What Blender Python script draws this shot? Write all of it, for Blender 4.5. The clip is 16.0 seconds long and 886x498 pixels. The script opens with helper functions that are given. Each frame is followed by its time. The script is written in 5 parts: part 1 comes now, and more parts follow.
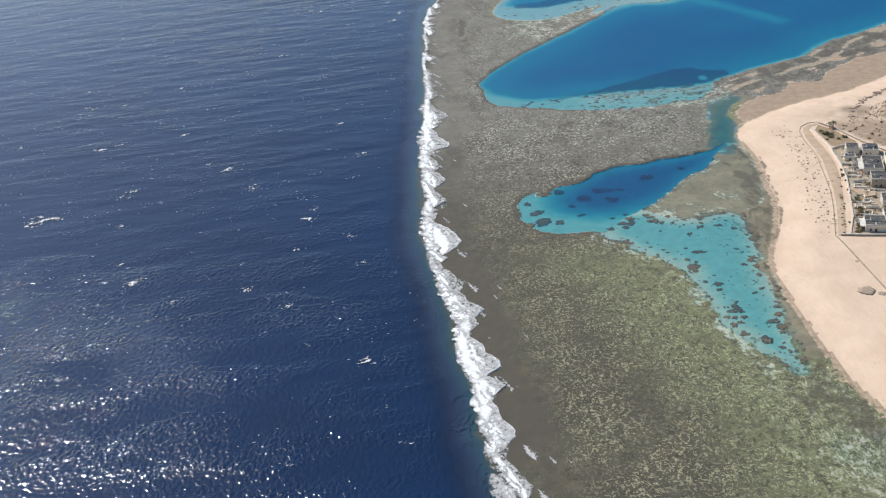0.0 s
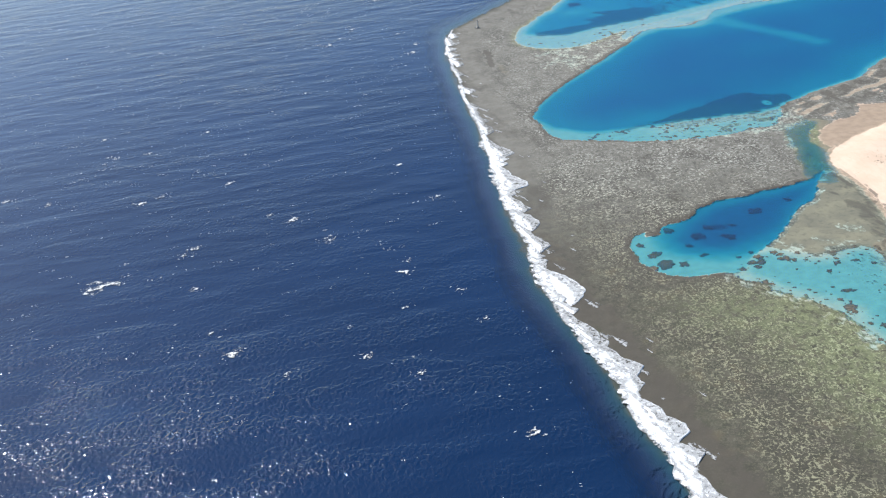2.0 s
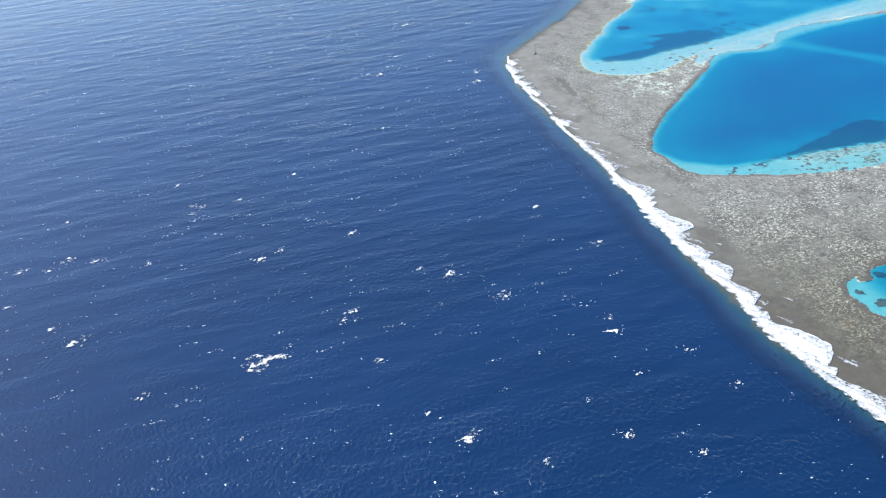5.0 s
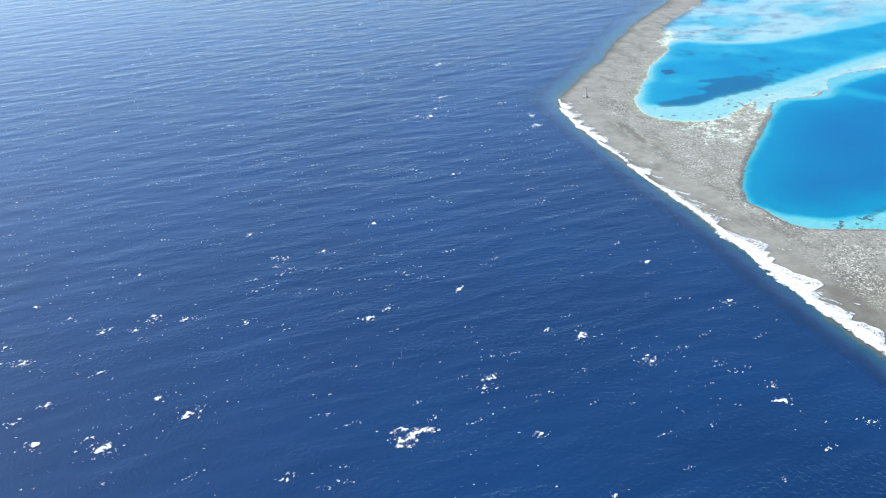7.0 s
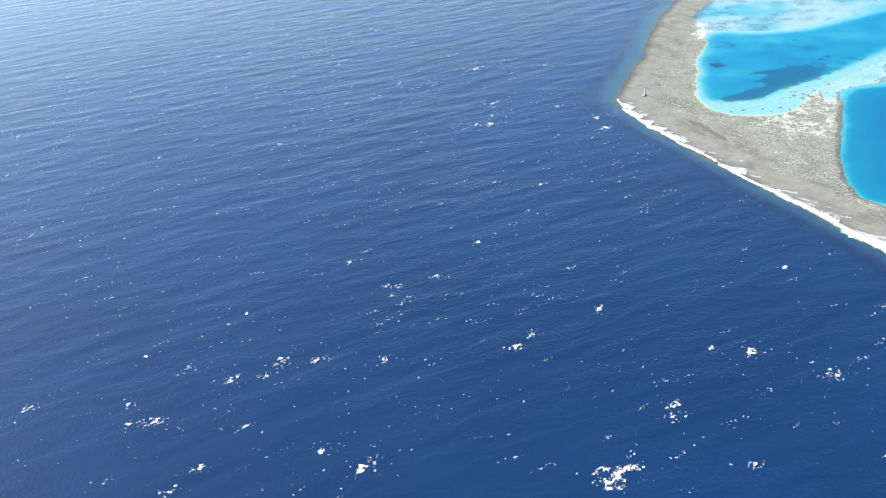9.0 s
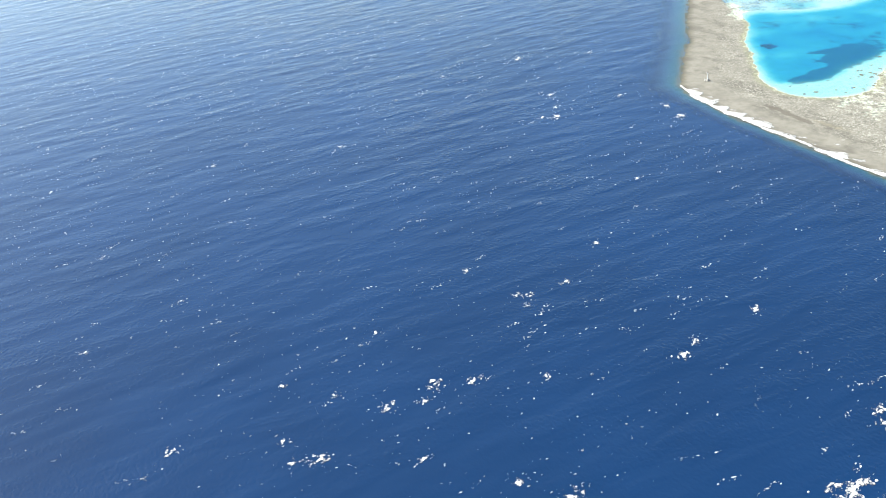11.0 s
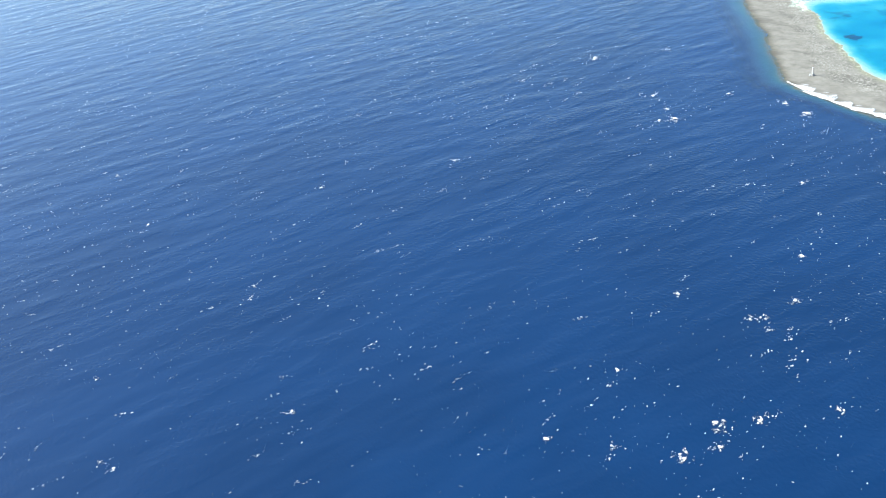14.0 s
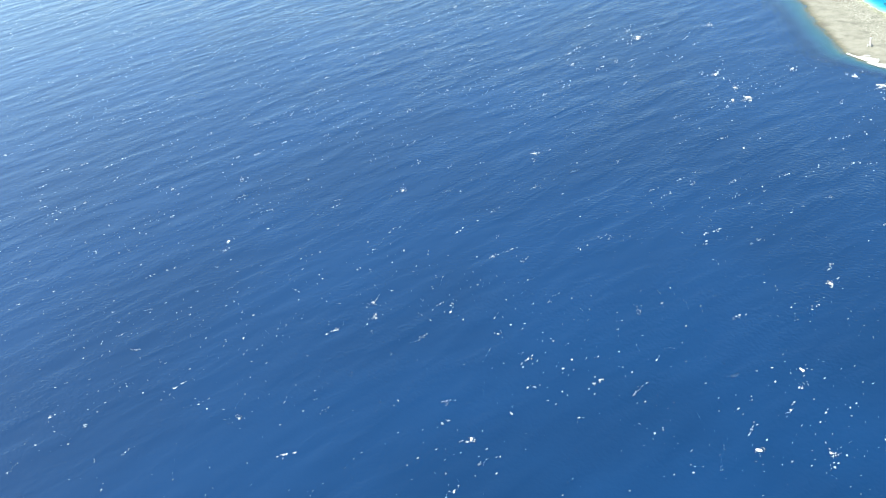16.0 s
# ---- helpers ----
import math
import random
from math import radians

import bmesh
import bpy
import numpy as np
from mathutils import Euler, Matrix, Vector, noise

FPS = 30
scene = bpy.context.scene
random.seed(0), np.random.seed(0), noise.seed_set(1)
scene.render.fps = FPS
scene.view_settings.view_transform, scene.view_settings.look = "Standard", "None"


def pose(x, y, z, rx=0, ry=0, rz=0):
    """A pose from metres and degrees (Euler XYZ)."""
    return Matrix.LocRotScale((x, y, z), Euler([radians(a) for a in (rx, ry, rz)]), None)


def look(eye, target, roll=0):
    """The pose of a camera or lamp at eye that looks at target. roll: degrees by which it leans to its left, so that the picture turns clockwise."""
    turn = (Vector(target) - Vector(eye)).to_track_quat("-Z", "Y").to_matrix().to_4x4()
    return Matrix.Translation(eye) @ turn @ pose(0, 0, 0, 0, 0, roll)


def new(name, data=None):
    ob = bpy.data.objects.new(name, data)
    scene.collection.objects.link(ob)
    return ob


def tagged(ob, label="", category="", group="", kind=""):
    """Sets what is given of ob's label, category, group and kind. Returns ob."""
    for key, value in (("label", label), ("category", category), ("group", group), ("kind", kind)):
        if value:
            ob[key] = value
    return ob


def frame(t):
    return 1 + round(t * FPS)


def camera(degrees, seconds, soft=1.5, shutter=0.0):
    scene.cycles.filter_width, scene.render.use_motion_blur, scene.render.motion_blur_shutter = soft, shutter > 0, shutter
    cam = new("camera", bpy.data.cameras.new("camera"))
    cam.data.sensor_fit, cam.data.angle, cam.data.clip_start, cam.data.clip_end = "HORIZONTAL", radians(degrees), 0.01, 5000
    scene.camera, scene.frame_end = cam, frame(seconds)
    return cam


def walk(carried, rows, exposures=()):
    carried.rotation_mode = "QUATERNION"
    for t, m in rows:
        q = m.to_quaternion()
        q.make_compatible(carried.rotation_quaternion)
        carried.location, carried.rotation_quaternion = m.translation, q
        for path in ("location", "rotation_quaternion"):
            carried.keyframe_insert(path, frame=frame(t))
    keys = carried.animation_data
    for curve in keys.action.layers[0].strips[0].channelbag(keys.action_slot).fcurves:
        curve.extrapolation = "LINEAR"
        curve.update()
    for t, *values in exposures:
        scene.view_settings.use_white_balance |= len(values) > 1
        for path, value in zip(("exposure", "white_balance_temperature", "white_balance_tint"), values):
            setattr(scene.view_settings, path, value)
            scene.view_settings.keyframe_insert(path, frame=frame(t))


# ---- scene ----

# ---- camera and its walk ----
LENS = 47.5
cam = camera(LENS, 16.0, soft=1.2)

# seconds, east, north, height, heading, tilt, lean
PATH = [
    (0, 0.44, 0.36, 155.01, 0.00, -27.56, -6.00),
    (0.5, -14.86, 8.37, 155.26, -1.41, -27.11, -6.03),
    (1, -30.08, 16.48, 155.70, -2.63, -26.90, -5.99),
    (1.5, -45.20, 24.69, 156.30, -3.97, -26.64, -5.85),
    (2, -60.24, 33.03, 157.02, -5.12, -26.67, -6.34),
    (2.5, -75.19, 41.50, 157.85, -6.21, -26.85, -6.88),
    (3, -90.04, 50.12, 158.75, -7.39, -26.94, -6.94),
    (3.5, -104.79, 58.90, 159.70, -8.45, -27.10, -6.64),
    (4, -119.45, 67.85, 160.68, -9.46, -27.11, -6.24),
    (4.5, -134.00, 76.99, 161.69, -10.49, -26.92, -5.94),
    (5, -148.45, 86.33, 162.69, -11.72, -26.39, -5.38),
    (5.2, -154.20, 90.12, 163.09, -12.19, -26.08, -5.16),
    (7.3, -213.54, 132.09, 167.06, -16.56, -24.88, -3.37),
    (7.5, -219.08, 136.30, 167.42, -16.87, -24.86, -3.54),
    (8, -232.87, 147.01, 168.28, -17.74, -24.94, -4.09),
    (8.5, -246.54, 157.98, 169.12, -18.67, -25.12, -4.66),
    (9, -260.09, 169.21, 169.94, -19.59, -25.31, -5.16),
    (9.2, -265.48, 173.78, 170.26, -19.95, -25.38, -5.27),
    (11.3, -320.85, 224.40, 173.82, -24.06, -26.64, -6.13),
    (11.5, -326.01, 229.48, 174.20, -24.56, -26.82, -6.00),
    (12, -338.81, 242.38, 175.21, -25.51, -27.10, -6.39),
    (12.5, -351.48, 255.58, 176.32, -26.51, -27.20, -6.53),
    (13, -364.02, 269.06, 177.57, -27.49, -27.35, -6.52),
    (13.5, -376.42, 282.84, 178.99, -28.45, -27.43, -6.43),
    (14, -388.69, 296.91, 180.60, -29.36, -27.42, -6.43),
    (14.5, -400.82, 311.27, 182.44, -30.36, -27.49, -5.85),
    (15, -412.82, 325.92, 184.56, -31.75, -29.10, -4.61),
    (15.5, -424.67, 340.86, 186.99, -33.07, -29.47, -4.28),
    (16, -436.38, 356.09, 189.78, -34.07, -29.33, -7.78),
]


def heading(x, y, z, yaw, pitch, roll):
    a, b = radians(yaw), radians(pitch)
    ahead = Vector((-math.sin(a) * math.cos(b), math.cos(a) * math.cos(b), math.sin(b)))
    return look((x, y, z), Vector((x, y, z)) + ahead * 100, roll)


EXPOSURES = [(0.0, 0.08, 6300, 8), (2.0, 0.48, 6080, 8), (3.5, 0.72, 5900, 8), (5.0, 0.90, 5700, 8), (7.5, 1.18, 5780, 5), (9.0, 1.29, 6150, 5), (11.5, 1.63, 6700, 2), (12.5, 1.75, 6650, 0),
             (13.2, 1.70, 6600, 0), (14.0, 1.52, 6000, 3), (14.6, 1.52, 5950, 4), (15.0, 1.90, 6000, 0), (15.4, 2.00, 6250, -5), (16.0, 1.96, 6550, -4)]
walk(cam, [(t, heading(*row)) for t, *row in PATH], EXPOSURES)

# ---- sky and sun ----
SUN_UP, SUN_WEST = radians(46), radians(37.5)       # height, and turn from north towards west
world = bpy.data.worlds.new("world")
scene.world = world
world.use_nodes = True
wn = world.node_tree
sky = wn.nodes.new("ShaderNodeTexSky")
sky.sky_type = "NISHITA"
sky.sun_disc = False
sky.sun_elevation, sky.sun_rotation = SUN_UP, -SUN_WEST
sky.altitude, sky.dust_density, sky.ozone_density = 100, 1.3, 2.6
wn.links.new(sky.outputs[0], wn.nodes["Background"].inputs[0])
wn.nodes["Background"].inputs[1].default_value = 0.104

sun_data = bpy.data.lights.new("sun", "SUN")
sun_data.energy, sun_data.angle, sun_data.color = 4.4, radians(0.55), (1.0, 0.955, 0.90)
sun = new("sun", sun_data)
toward_sun = Vector((-math.sin(SUN_WEST) * math.cos(SUN_UP), math.cos(SUN_WEST) * math.cos(SUN_UP), math.sin(SUN_UP)))
sun.matrix_world = look(toward_sun * 900, (0, 0, 0))


# ---- small tools ----
def hashed(i, j, seed):
    h = (i.astype(np.int64) * 374761393 + j.astype(np.int64) * 668265263 + seed * 974634777) & 0xFFFFFFFF
    h = ((h ^ (h >> 13)) * 1274126177) & 0xFFFFFFFF
    return ((h ^ (h >> 16)) & 0xFFFF) / 65535.0


def grain(x, y, size, seed=0, octaves=3):
    """Smooth noise from -1 to 1 over the plan, with features of that size in metres."""
    total, weight, amp = np.zeros(np.shape(x)), 0.0, 1.0
    for o in range(octaves):
        u, v = np.asarray(x) / size + 13.7 * o, np.asarray(y) / size - 7.1 * o
        i, j = np.floor(u), np.floor(v)
        f, g = u - i, v - j
        f, g = f * f * (3 - 2 * f), g * g * (3 - 2 * g)
        s = seed * 17 + o
        a = hashed(i, j, s) * (1 - f) + hashed(i + 1, j, s) * f
        b = hashed(i, j + 1, s) * (1 - f) + hashed(i + 1, j + 1, s) * f
        total += amp * ((a * (1 - g) + b * g) * 2 - 1)
        weight += amp
        amp, size = amp * 0.5, size * 0.5
    return total / weight


def ramp(lo, hi, v):
    s = np.clip((v - lo) / (hi - lo), 0, 1)
    return s * s * (3 - 2 * s)


def rounded(points, steps=5):
    """A closed outline drawn smoothly through its corners."""
    p = np.array(points, float)
    a, b, c, d = np.roll(p, 1, 0), p, np.roll(p, -1, 0), np.roll(p, -2, 0)
    out = []
    for k in range(steps):
        t = k / steps
        out.append(0.5 * (2 * b + (c - a) * t + (2 * a - 5 * b + 4 * c - d) * t * t + (3 * b - a - 3 * c + d) * t ** 3))
    return np.stack(out, 1).reshape(-1, 2)


def inside_by(outline, x, y, reach=60.0):
    """How many metres a place lies inside an outline (negative: outside), up to the reach."""
    o = np.asarray(outline, float)
    best, inside = np.full(x.shape, reach * reach), np.zeros(x.shape, bool)
    near = (x > o[:, 0].min() - reach) & (x < o[:, 0].max() + reach) & (y > o[:, 1].min() - reach) & (y < o[:, 1].max() + reach)
    px, py = x[near], y[near]
    bb, ii = np.full(px.shape, reach * reach), np.zeros(px.shape, bool)
    for (ax, ay), (bx, by) in zip(o, np.roll(o, -1, 0)):
        ex, ey = bx - ax, by - ay
        t = np.clip(((px - ax) * ex + (py - ay) * ey) / (ex * ex + ey * ey + 1e-9), 0, 1)
        bb = np.minimum(bb, (px - ax - t * ex) ** 2 + (py - ay - t * ey) ** 2)
        if ey:
            ii ^= ((ay > py) != (by > py)) & (px < ax + (py - ay) * ex / ey)
    best[near], inside[near] = bb, ii
    return np.where(inside, 1, -1) * np.sqrt(best)


def sheet(name, x, y, z, keep=None, **fields):
    """A mesh over rows and columns of places, with values stored at its corners; keep: which of its squares there are."""
    ny, nx = x.shape
    n = np.arange(ny * nx).reshape(ny, nx)
    quads = np.stack([n[:-1, :-1], n[:-1, 1:], n[1:, 1:], n[1:, :-1]], -1).reshape(-1, 4)
    co = np.stack([x, y, z], -1).reshape(-1, 3)
    if keep is not None:
        quads = quads[keep.reshape(-1)]
        used, inv = np.unique(quads, return_inverse=True)
        co, quads = co[used], inv.reshape(-1, 4)
        fields = {k: v.reshape(-1)[used] for k, v in fields.items()}
    me = bpy.data.meshes.new(name)
    me.vertices.add(len(co))
    me.vertices.foreach_set("co", co.astype(np.float32).ravel())
    me.loops.add(quads.size)
    me.loops.foreach_set("vertex_index", quads.astype(np.int32).ravel())
    me.polygons.add(len(quads))
    me.polygons.foreach_set("loop_start", np.arange(0, quads.size, 4, dtype=np.int32))
    me.update(calc_edges=True)
    me.polygons.foreach_set("use_smooth", np.ones(len(quads), bool))
    for key, v in fields.items():
        me.attributes.new(key, "FLOAT", "POINT").data.foreach_set("value", v.astype(np.float32).ravel())
    return me


def part(name, bm, material, parent, label=""):
    me = bpy.data.meshes.new(name)
    bm.to_mesh(me)
    bm.free()
    me.materials.append(material)
    ob = new(name, me)
    ob.parent = parent
    if label:
        ob["label"] = label
    return ob


def block(x0, x1, y0, y1, z0, z1, bevel=0.0, bm=None):
    made = bm or bmesh.new()
    got = bmesh.ops.create_cube(made, size=1)["verts"]
    bmesh.ops.transform(made, matrix=Matrix.Translation(((x0 + x1) / 2, (y0 + y1) / 2, (z0 + z1) / 2)) @ Matrix.Diagonal((x1 - x0, y1 - y0, z1 - z0, 1)), verts=got)
    if bevel:
        edges = list({e for v in got for e in v.link_edges})
        bmesh.ops.bevel(made, geom=edges, offset=bevel, segments=1, affect="EDGES")
    return made


# ---- materials ----
class Nodes:
    """Short words for building a node material."""

    def __init__(self, name):
        self.mat = bpy.data.materials.new(name)
        self.mat.use_nodes = True
        self.t = self.mat.node_tree
        self.t.nodes.clear()
        self.place = self.add("ShaderNodeNewGeometry").outputs["Position"]

    def add(self, kind, **values):
        n = self.t.nodes.new(kind)
        for k, v in values.items():
            setattr(n, k, v)
        return n

    def put(self, socket, v):
        if isinstance(v, bpy.types.NodeSocket):
            self.t.links.new(v, socket)
        elif v is not None:
            socket.default_value = v

    def math(self, op, a, b=None, c=None, clamp=False):
        n = self.add("ShaderNodeMath", operation=op, use_clamp=clamp)
        for s, v in zip(n.inputs, (a, b, c)):
            self.put(s, v)
        return n.outputs[0]

    def mix(self, f, a, b, blend="MIX"):
        n = self.add("ShaderNodeMix", data_type="RGBA", blend_type=blend)
        self.put(n.inputs["Factor"], f)
        for s, v in ((n.inputs[6], a), (n.inputs[7], b)):
            self.put(s, (*v, 1) if isinstance(v, tuple) else v)
        return n.outputs[2]

    def noise(self, size, detail=4.0, rough=0.5, stretch=(1, 1, 1), distort=0.0, where=None, turn=0.0):
        m = self.add("ShaderNodeMapping")
        self.put(m.inputs["Vector"], where or self.place)
        m.inputs["Scale"].default_value = [s / size for s in stretch]
        m.inputs["Rotation"].default_value = (0, 0, radians(turn))
        n = self.add("ShaderNodeTexNoise")
        self.put(n.inputs["Vector"], m.outputs[0])
        n.inputs["Scale"].default_value, n.inputs["Detail"].default_value = 1.0, detail
        n.inputs["Roughness"].default_value, n.inputs["Distortion"].default_value = rough, distort
        return n.outputs[0]

    def between(self, v, lo, hi, a=0.0, b=1.0):
        n = self.add("ShaderNodeMapRange", interpolation_type="SMOOTHSTEP")
        for s, w in zip(n.inputs, (v, lo, hi, a, b)):
            self.put(s, w)
        return n.outputs[0]

    def field(self, name):
        return self.add("ShaderNodeAttribute", attribute_name=name).outputs["Fac"]

    def bump(self, height, metres, strength=1.0, normal=None):
        n = self.add("ShaderNodeBump")
        n.inputs["Strength"].default_value, n.inputs["Distance"].default_value = strength, metres
        self.put(n.inputs["Height"], height)
        if normal is not None:
            self.put(n.inputs["Normal"], normal)
        return n.outputs[0]

    def surface(self, color, rough=0.8, normal=None, alpha=None, metal=0.0, spec=0.3):
        n = self.add("ShaderNodeBsdfPrincipled")
        self.put(n.inputs["Base Color"], (*color, 1) if isinstance(color, tuple) else color)
        self.put(n.inputs["Roughness"], rough)
        self.put(n.inputs["Metallic"], metal)
        n.inputs["Specular IOR Level"].default_value = spec
        self.put(n.inputs["Normal"], normal)
        self.put(n.inputs["Alpha"], alpha)
        self.t.links.new(n.outputs[0], self.add("ShaderNodeOutputMaterial").inputs[0])
        return self.mat


BODY = (0.0037, 0.0218, 0.070)      # what deep sea water scatters back
SQUEEZE, DEEPEST = 0.06, 0.8      # a bottom seen aslant through water seems raised: the share of its depth that shows, and the most of it


def under_water(n, color):
    """What a depth of sea water leaves of a colour."""
    xyz = n.add("ShaderNodeSeparateXYZ")
    n.put(xyz.inputs[0], n.place)
    share = n.math("MAXIMUM", n.math("ADD", n.math("MULTIPLY", xyz.outputs[2], 1 / DEEPEST), 1.0), 0.02)
    depth = n.math("MAXIMUM", n.math("MULTIPLY", n.math("LOGARITHM", share, math.e), -DEEPEST / SQUEEZE), 0.0)
    left = n.add("ShaderNodeCombineColor")
    for s, k in zip(left.inputs, (0.85, 0.205, 0.110)):
        n.put(s, n.math("EXPONENT", n.math("MULTIPLY", depth, -k)))
    body = n.mix(left.outputs[0], BODY, (0.0, 0.0, 0.0))
    return n.mix(1.0, n.mix(1.0, color, left.outputs[0], "MULTIPLY"), body, "ADD"), left.outputs[0]


def seabed_material():
    """Coral rock, rubble and sand, and what is left of their colour under a depth of sea water."""
    n = Nodes("seabed")
    sand, weed, maze, green, bare, land, wet, silt = (n.field(k) for k in ("sand", "weed", "maze", "green", "bare", "land", "wet", "silt"))
    big, mid, fine = n.noise(22, 4), n.noise(3.2, 4, 0.6), n.noise(0.55, 3, 0.6)
    # coral rock
    rock = n.mix(n.between(big, 0.35, 0.65), (0.078, 0.067, 0.050), (0.108, 0.099, 0.067))
    rock = n.mix(n.between(mid, 0.3, 0.7), rock, (0.045, 0.041, 0.028))
    rock = n.mix(n.math("MULTIPLY", n.between(n.noise(7, 3), 0.52, 0.72), 0.5), rock, (0.118, 0.090, 0.050))
    rock = n.mix(n.math("MULTIPLY", n.between(fine, 0.5, 0.66), 0.4), rock, (0.150, 0.140, 0.098))
    drift = n.noise(7, 3, 0.55, (0.22, 1, 1), 0.4, turn=-62)
    rock = n.mix(n.math("MULTIPLY", n.between(drift, 0.36, 0.64, 0.0, 0.24), n.math("SUBTRACT", 1.0, bare)), rock, (0.066, 0.061, 0.046))
    rock = n.mix(n.math("MULTIPLY", bare, n.between(mid, 0.2, 0.6, 0.6, 1.0)), rock, n.mix(n.between(n.noise(9, 5, 0.6), 0.35, 0.65), (0.146, 0.135, 0.111), (0.184, 0.171, 0.141)))
    rock = n.mix(n.between(n.noise(10, 4, 0.6, (1, 0.5, 1), 0.6, turn=70), 0.46, 0.66, 0.0, 0.5), rock, (0.056, 0.048, 0.037))
    # pale worm-like rubble in a maze over it
    def worms(size, low, high, gate):
        band = n.math("ABSOLUTE", n.math("SUBTRACT", n.noise(size, 1.4, 0.45, (0.85, 1, 1), 0.6, turn=-28), 0.5))
        return n.math("MULTIPLY", n.math("SUBTRACT", 1.0, n.between(band, low, high)), n.between(n.noise(gate, 2, 0.5), 0.46, 0.53))

    # finer and fainter on the southern flat, longer where it lies bare
    small, large = n.math("MULTIPLY", worms(1.15, 0.022, 0.050, 1.0), 0.72), worms(1.9, 0.026, 0.050, 1.3)
    open_ = n.between(bare, 0.15, 0.6)
    pale = n.math("ADD", n.math("MULTIPLY", small, n.math("SUBTRACT", 1.0, open_)), n.math("MULTIPLY", large, open_))
    spots = n.between(n.noise(0.95, 2, 0.5, (1, 0.7, 1), 0.9, turn=-28), 0.60, 0.65)
    pale = n.math("MAXIMUM", pale, n.math("MULTIPLY", spots, 0.7))
    pale = n.math("MULTIPLY", pale, n.between(n.noise(14, 4, 0.6), 0.34, 0.58, 0.25, 1.0))
    pale = n.math("MULTIPLY", pale, maze, clamp=True)
    pits = n.math("MULTIPLY", n.between(n.noise(1.5, 2, 0.5, (1, 0.7, 1), 0.8, turn=15), 0.56, 0.62), maze)
    rubble = n.mix(green, n.mix(bare, (0.385, 0.36, 0.225), (0.41, 0.40, 0.34)), (0.40, 0.42, 0.235))
    color = n.mix(n.math("MULTIPLY", green, n.between(mid, 0.25, 0.65)), rock, (0.163, 0.174, 0.088))
    color = n.mix(n.math("MULTIPLY", pits, 0.75), color, (0.046, 0.043, 0.030))
    color = n.mix(pale, color, rubble)
    # smooth silt
    mud = n.mix(n.between(n.noise(8, 4, 0.6), 0.35, 0.65), (0.235, 0.205, 0.135), (0.175, 0.155, 0.108))
    mud = n.mix(n.math("MULTIPLY", n.between(n.noise(2.2, 3, 0.6), 0.5, 0.68), 0.5), mud, (0.115, 0.104, 0.076))
    color = n.mix(n.between(n.math("ADD", silt, n.math("MULTIPLY", n.math("SUBTRACT", mid, 0.5), 0.5)), 0.3, 0.75), color, mud)
    # sand
    ripple = n.noise(1.4, 3, 0.6, (1, 0.3, 1), 0.6, turn=20)
    grit = n.mix(n.between(n.noise(9, 4), 0.3, 0.7), (0.60, 0.445, 0.320), (0.66, 0.50, 0.37))
    grit = n.mix(n.math("MULTIPLY", n.between(ripple, 0.4, 0.7), 0.25), grit, (0.51, 0.37, 0.26))
    tread = n.math("MULTIPLY", n.between(n.noise(0.8, 3, 0.7, (1, 0.55, 1), 0.5, turn=70), 0.58, 0.68), n.between(n.noise(10, 3), 0.45, 0.62))
    grit = n.mix(n.math("MULTIPLY", tread, 0.5), grit, (0.42, 0.315, 0.225))
    grit = n.mix(n.between(land, 0.2, 0.6, 1.0, 0.0), grit, n.mix(n.between(mid, 0.3, 0.7), (0.50, 0.49, 0.38), (0.42, 0.412, 0.32)))
    ragged = n.math("ADD", sand, n.math("MULTIPLY", n.math("SUBTRACT", mid, 0.5), 0.75))
    ragged = n.math("ADD", ragged, n.math("MULTIPLY", n.math("SUBTRACT", n.noise(1.1, 3, 0.6, (1, 0.6, 1), 0.8, turn=20), 0.5), 1.1))
    color = n.mix(n.between(ragged, 0.33, 0.67), color, grit)
    damp = n.between(n.math("ADD", wet, n.math("MULTIPLY", n.math("SUBTRACT", n.noise(6, 4), 0.5), 0.45)), 0.25, 0.85)
    color = n.mix(n.math("MULTIPLY", damp, n.between(sand, 0.35, 0.6)), color, n.mix(n.between(n.noise(3, 4), 0.35, 0.65), (0.30, 0.222, 0.153), (0.36, 0.268, 0.186)))
    # weed
    ragged = n.math("ADD", weed, n.math("MULTIPLY", n.math("SUBTRACT", n.noise(4.5, 4, 0.6, (1, 0.5, 1), 0.8), 0.5), 0.9))
    color = n.mix(n.math("MULTIPLY", n.between(ragged, 0.42, 0.62), 0.7), color, (0.078, 0.066, 0.050))
    color, left = under_water(n, color)
    relief = n.math("ADD", n.math("MULTIPLY", pale, 0.6), n.math("ADD", n.math("MULTIPLY", mid, 0.8), n.math("MULTIPLY", fine, 0.35)))
    return n.surface(color, 0.75, n.bump(n.math("MULTIPLY", relief, n.math("MULTIPLY", left, left)), 0.35, 0.55), spec=0.25)


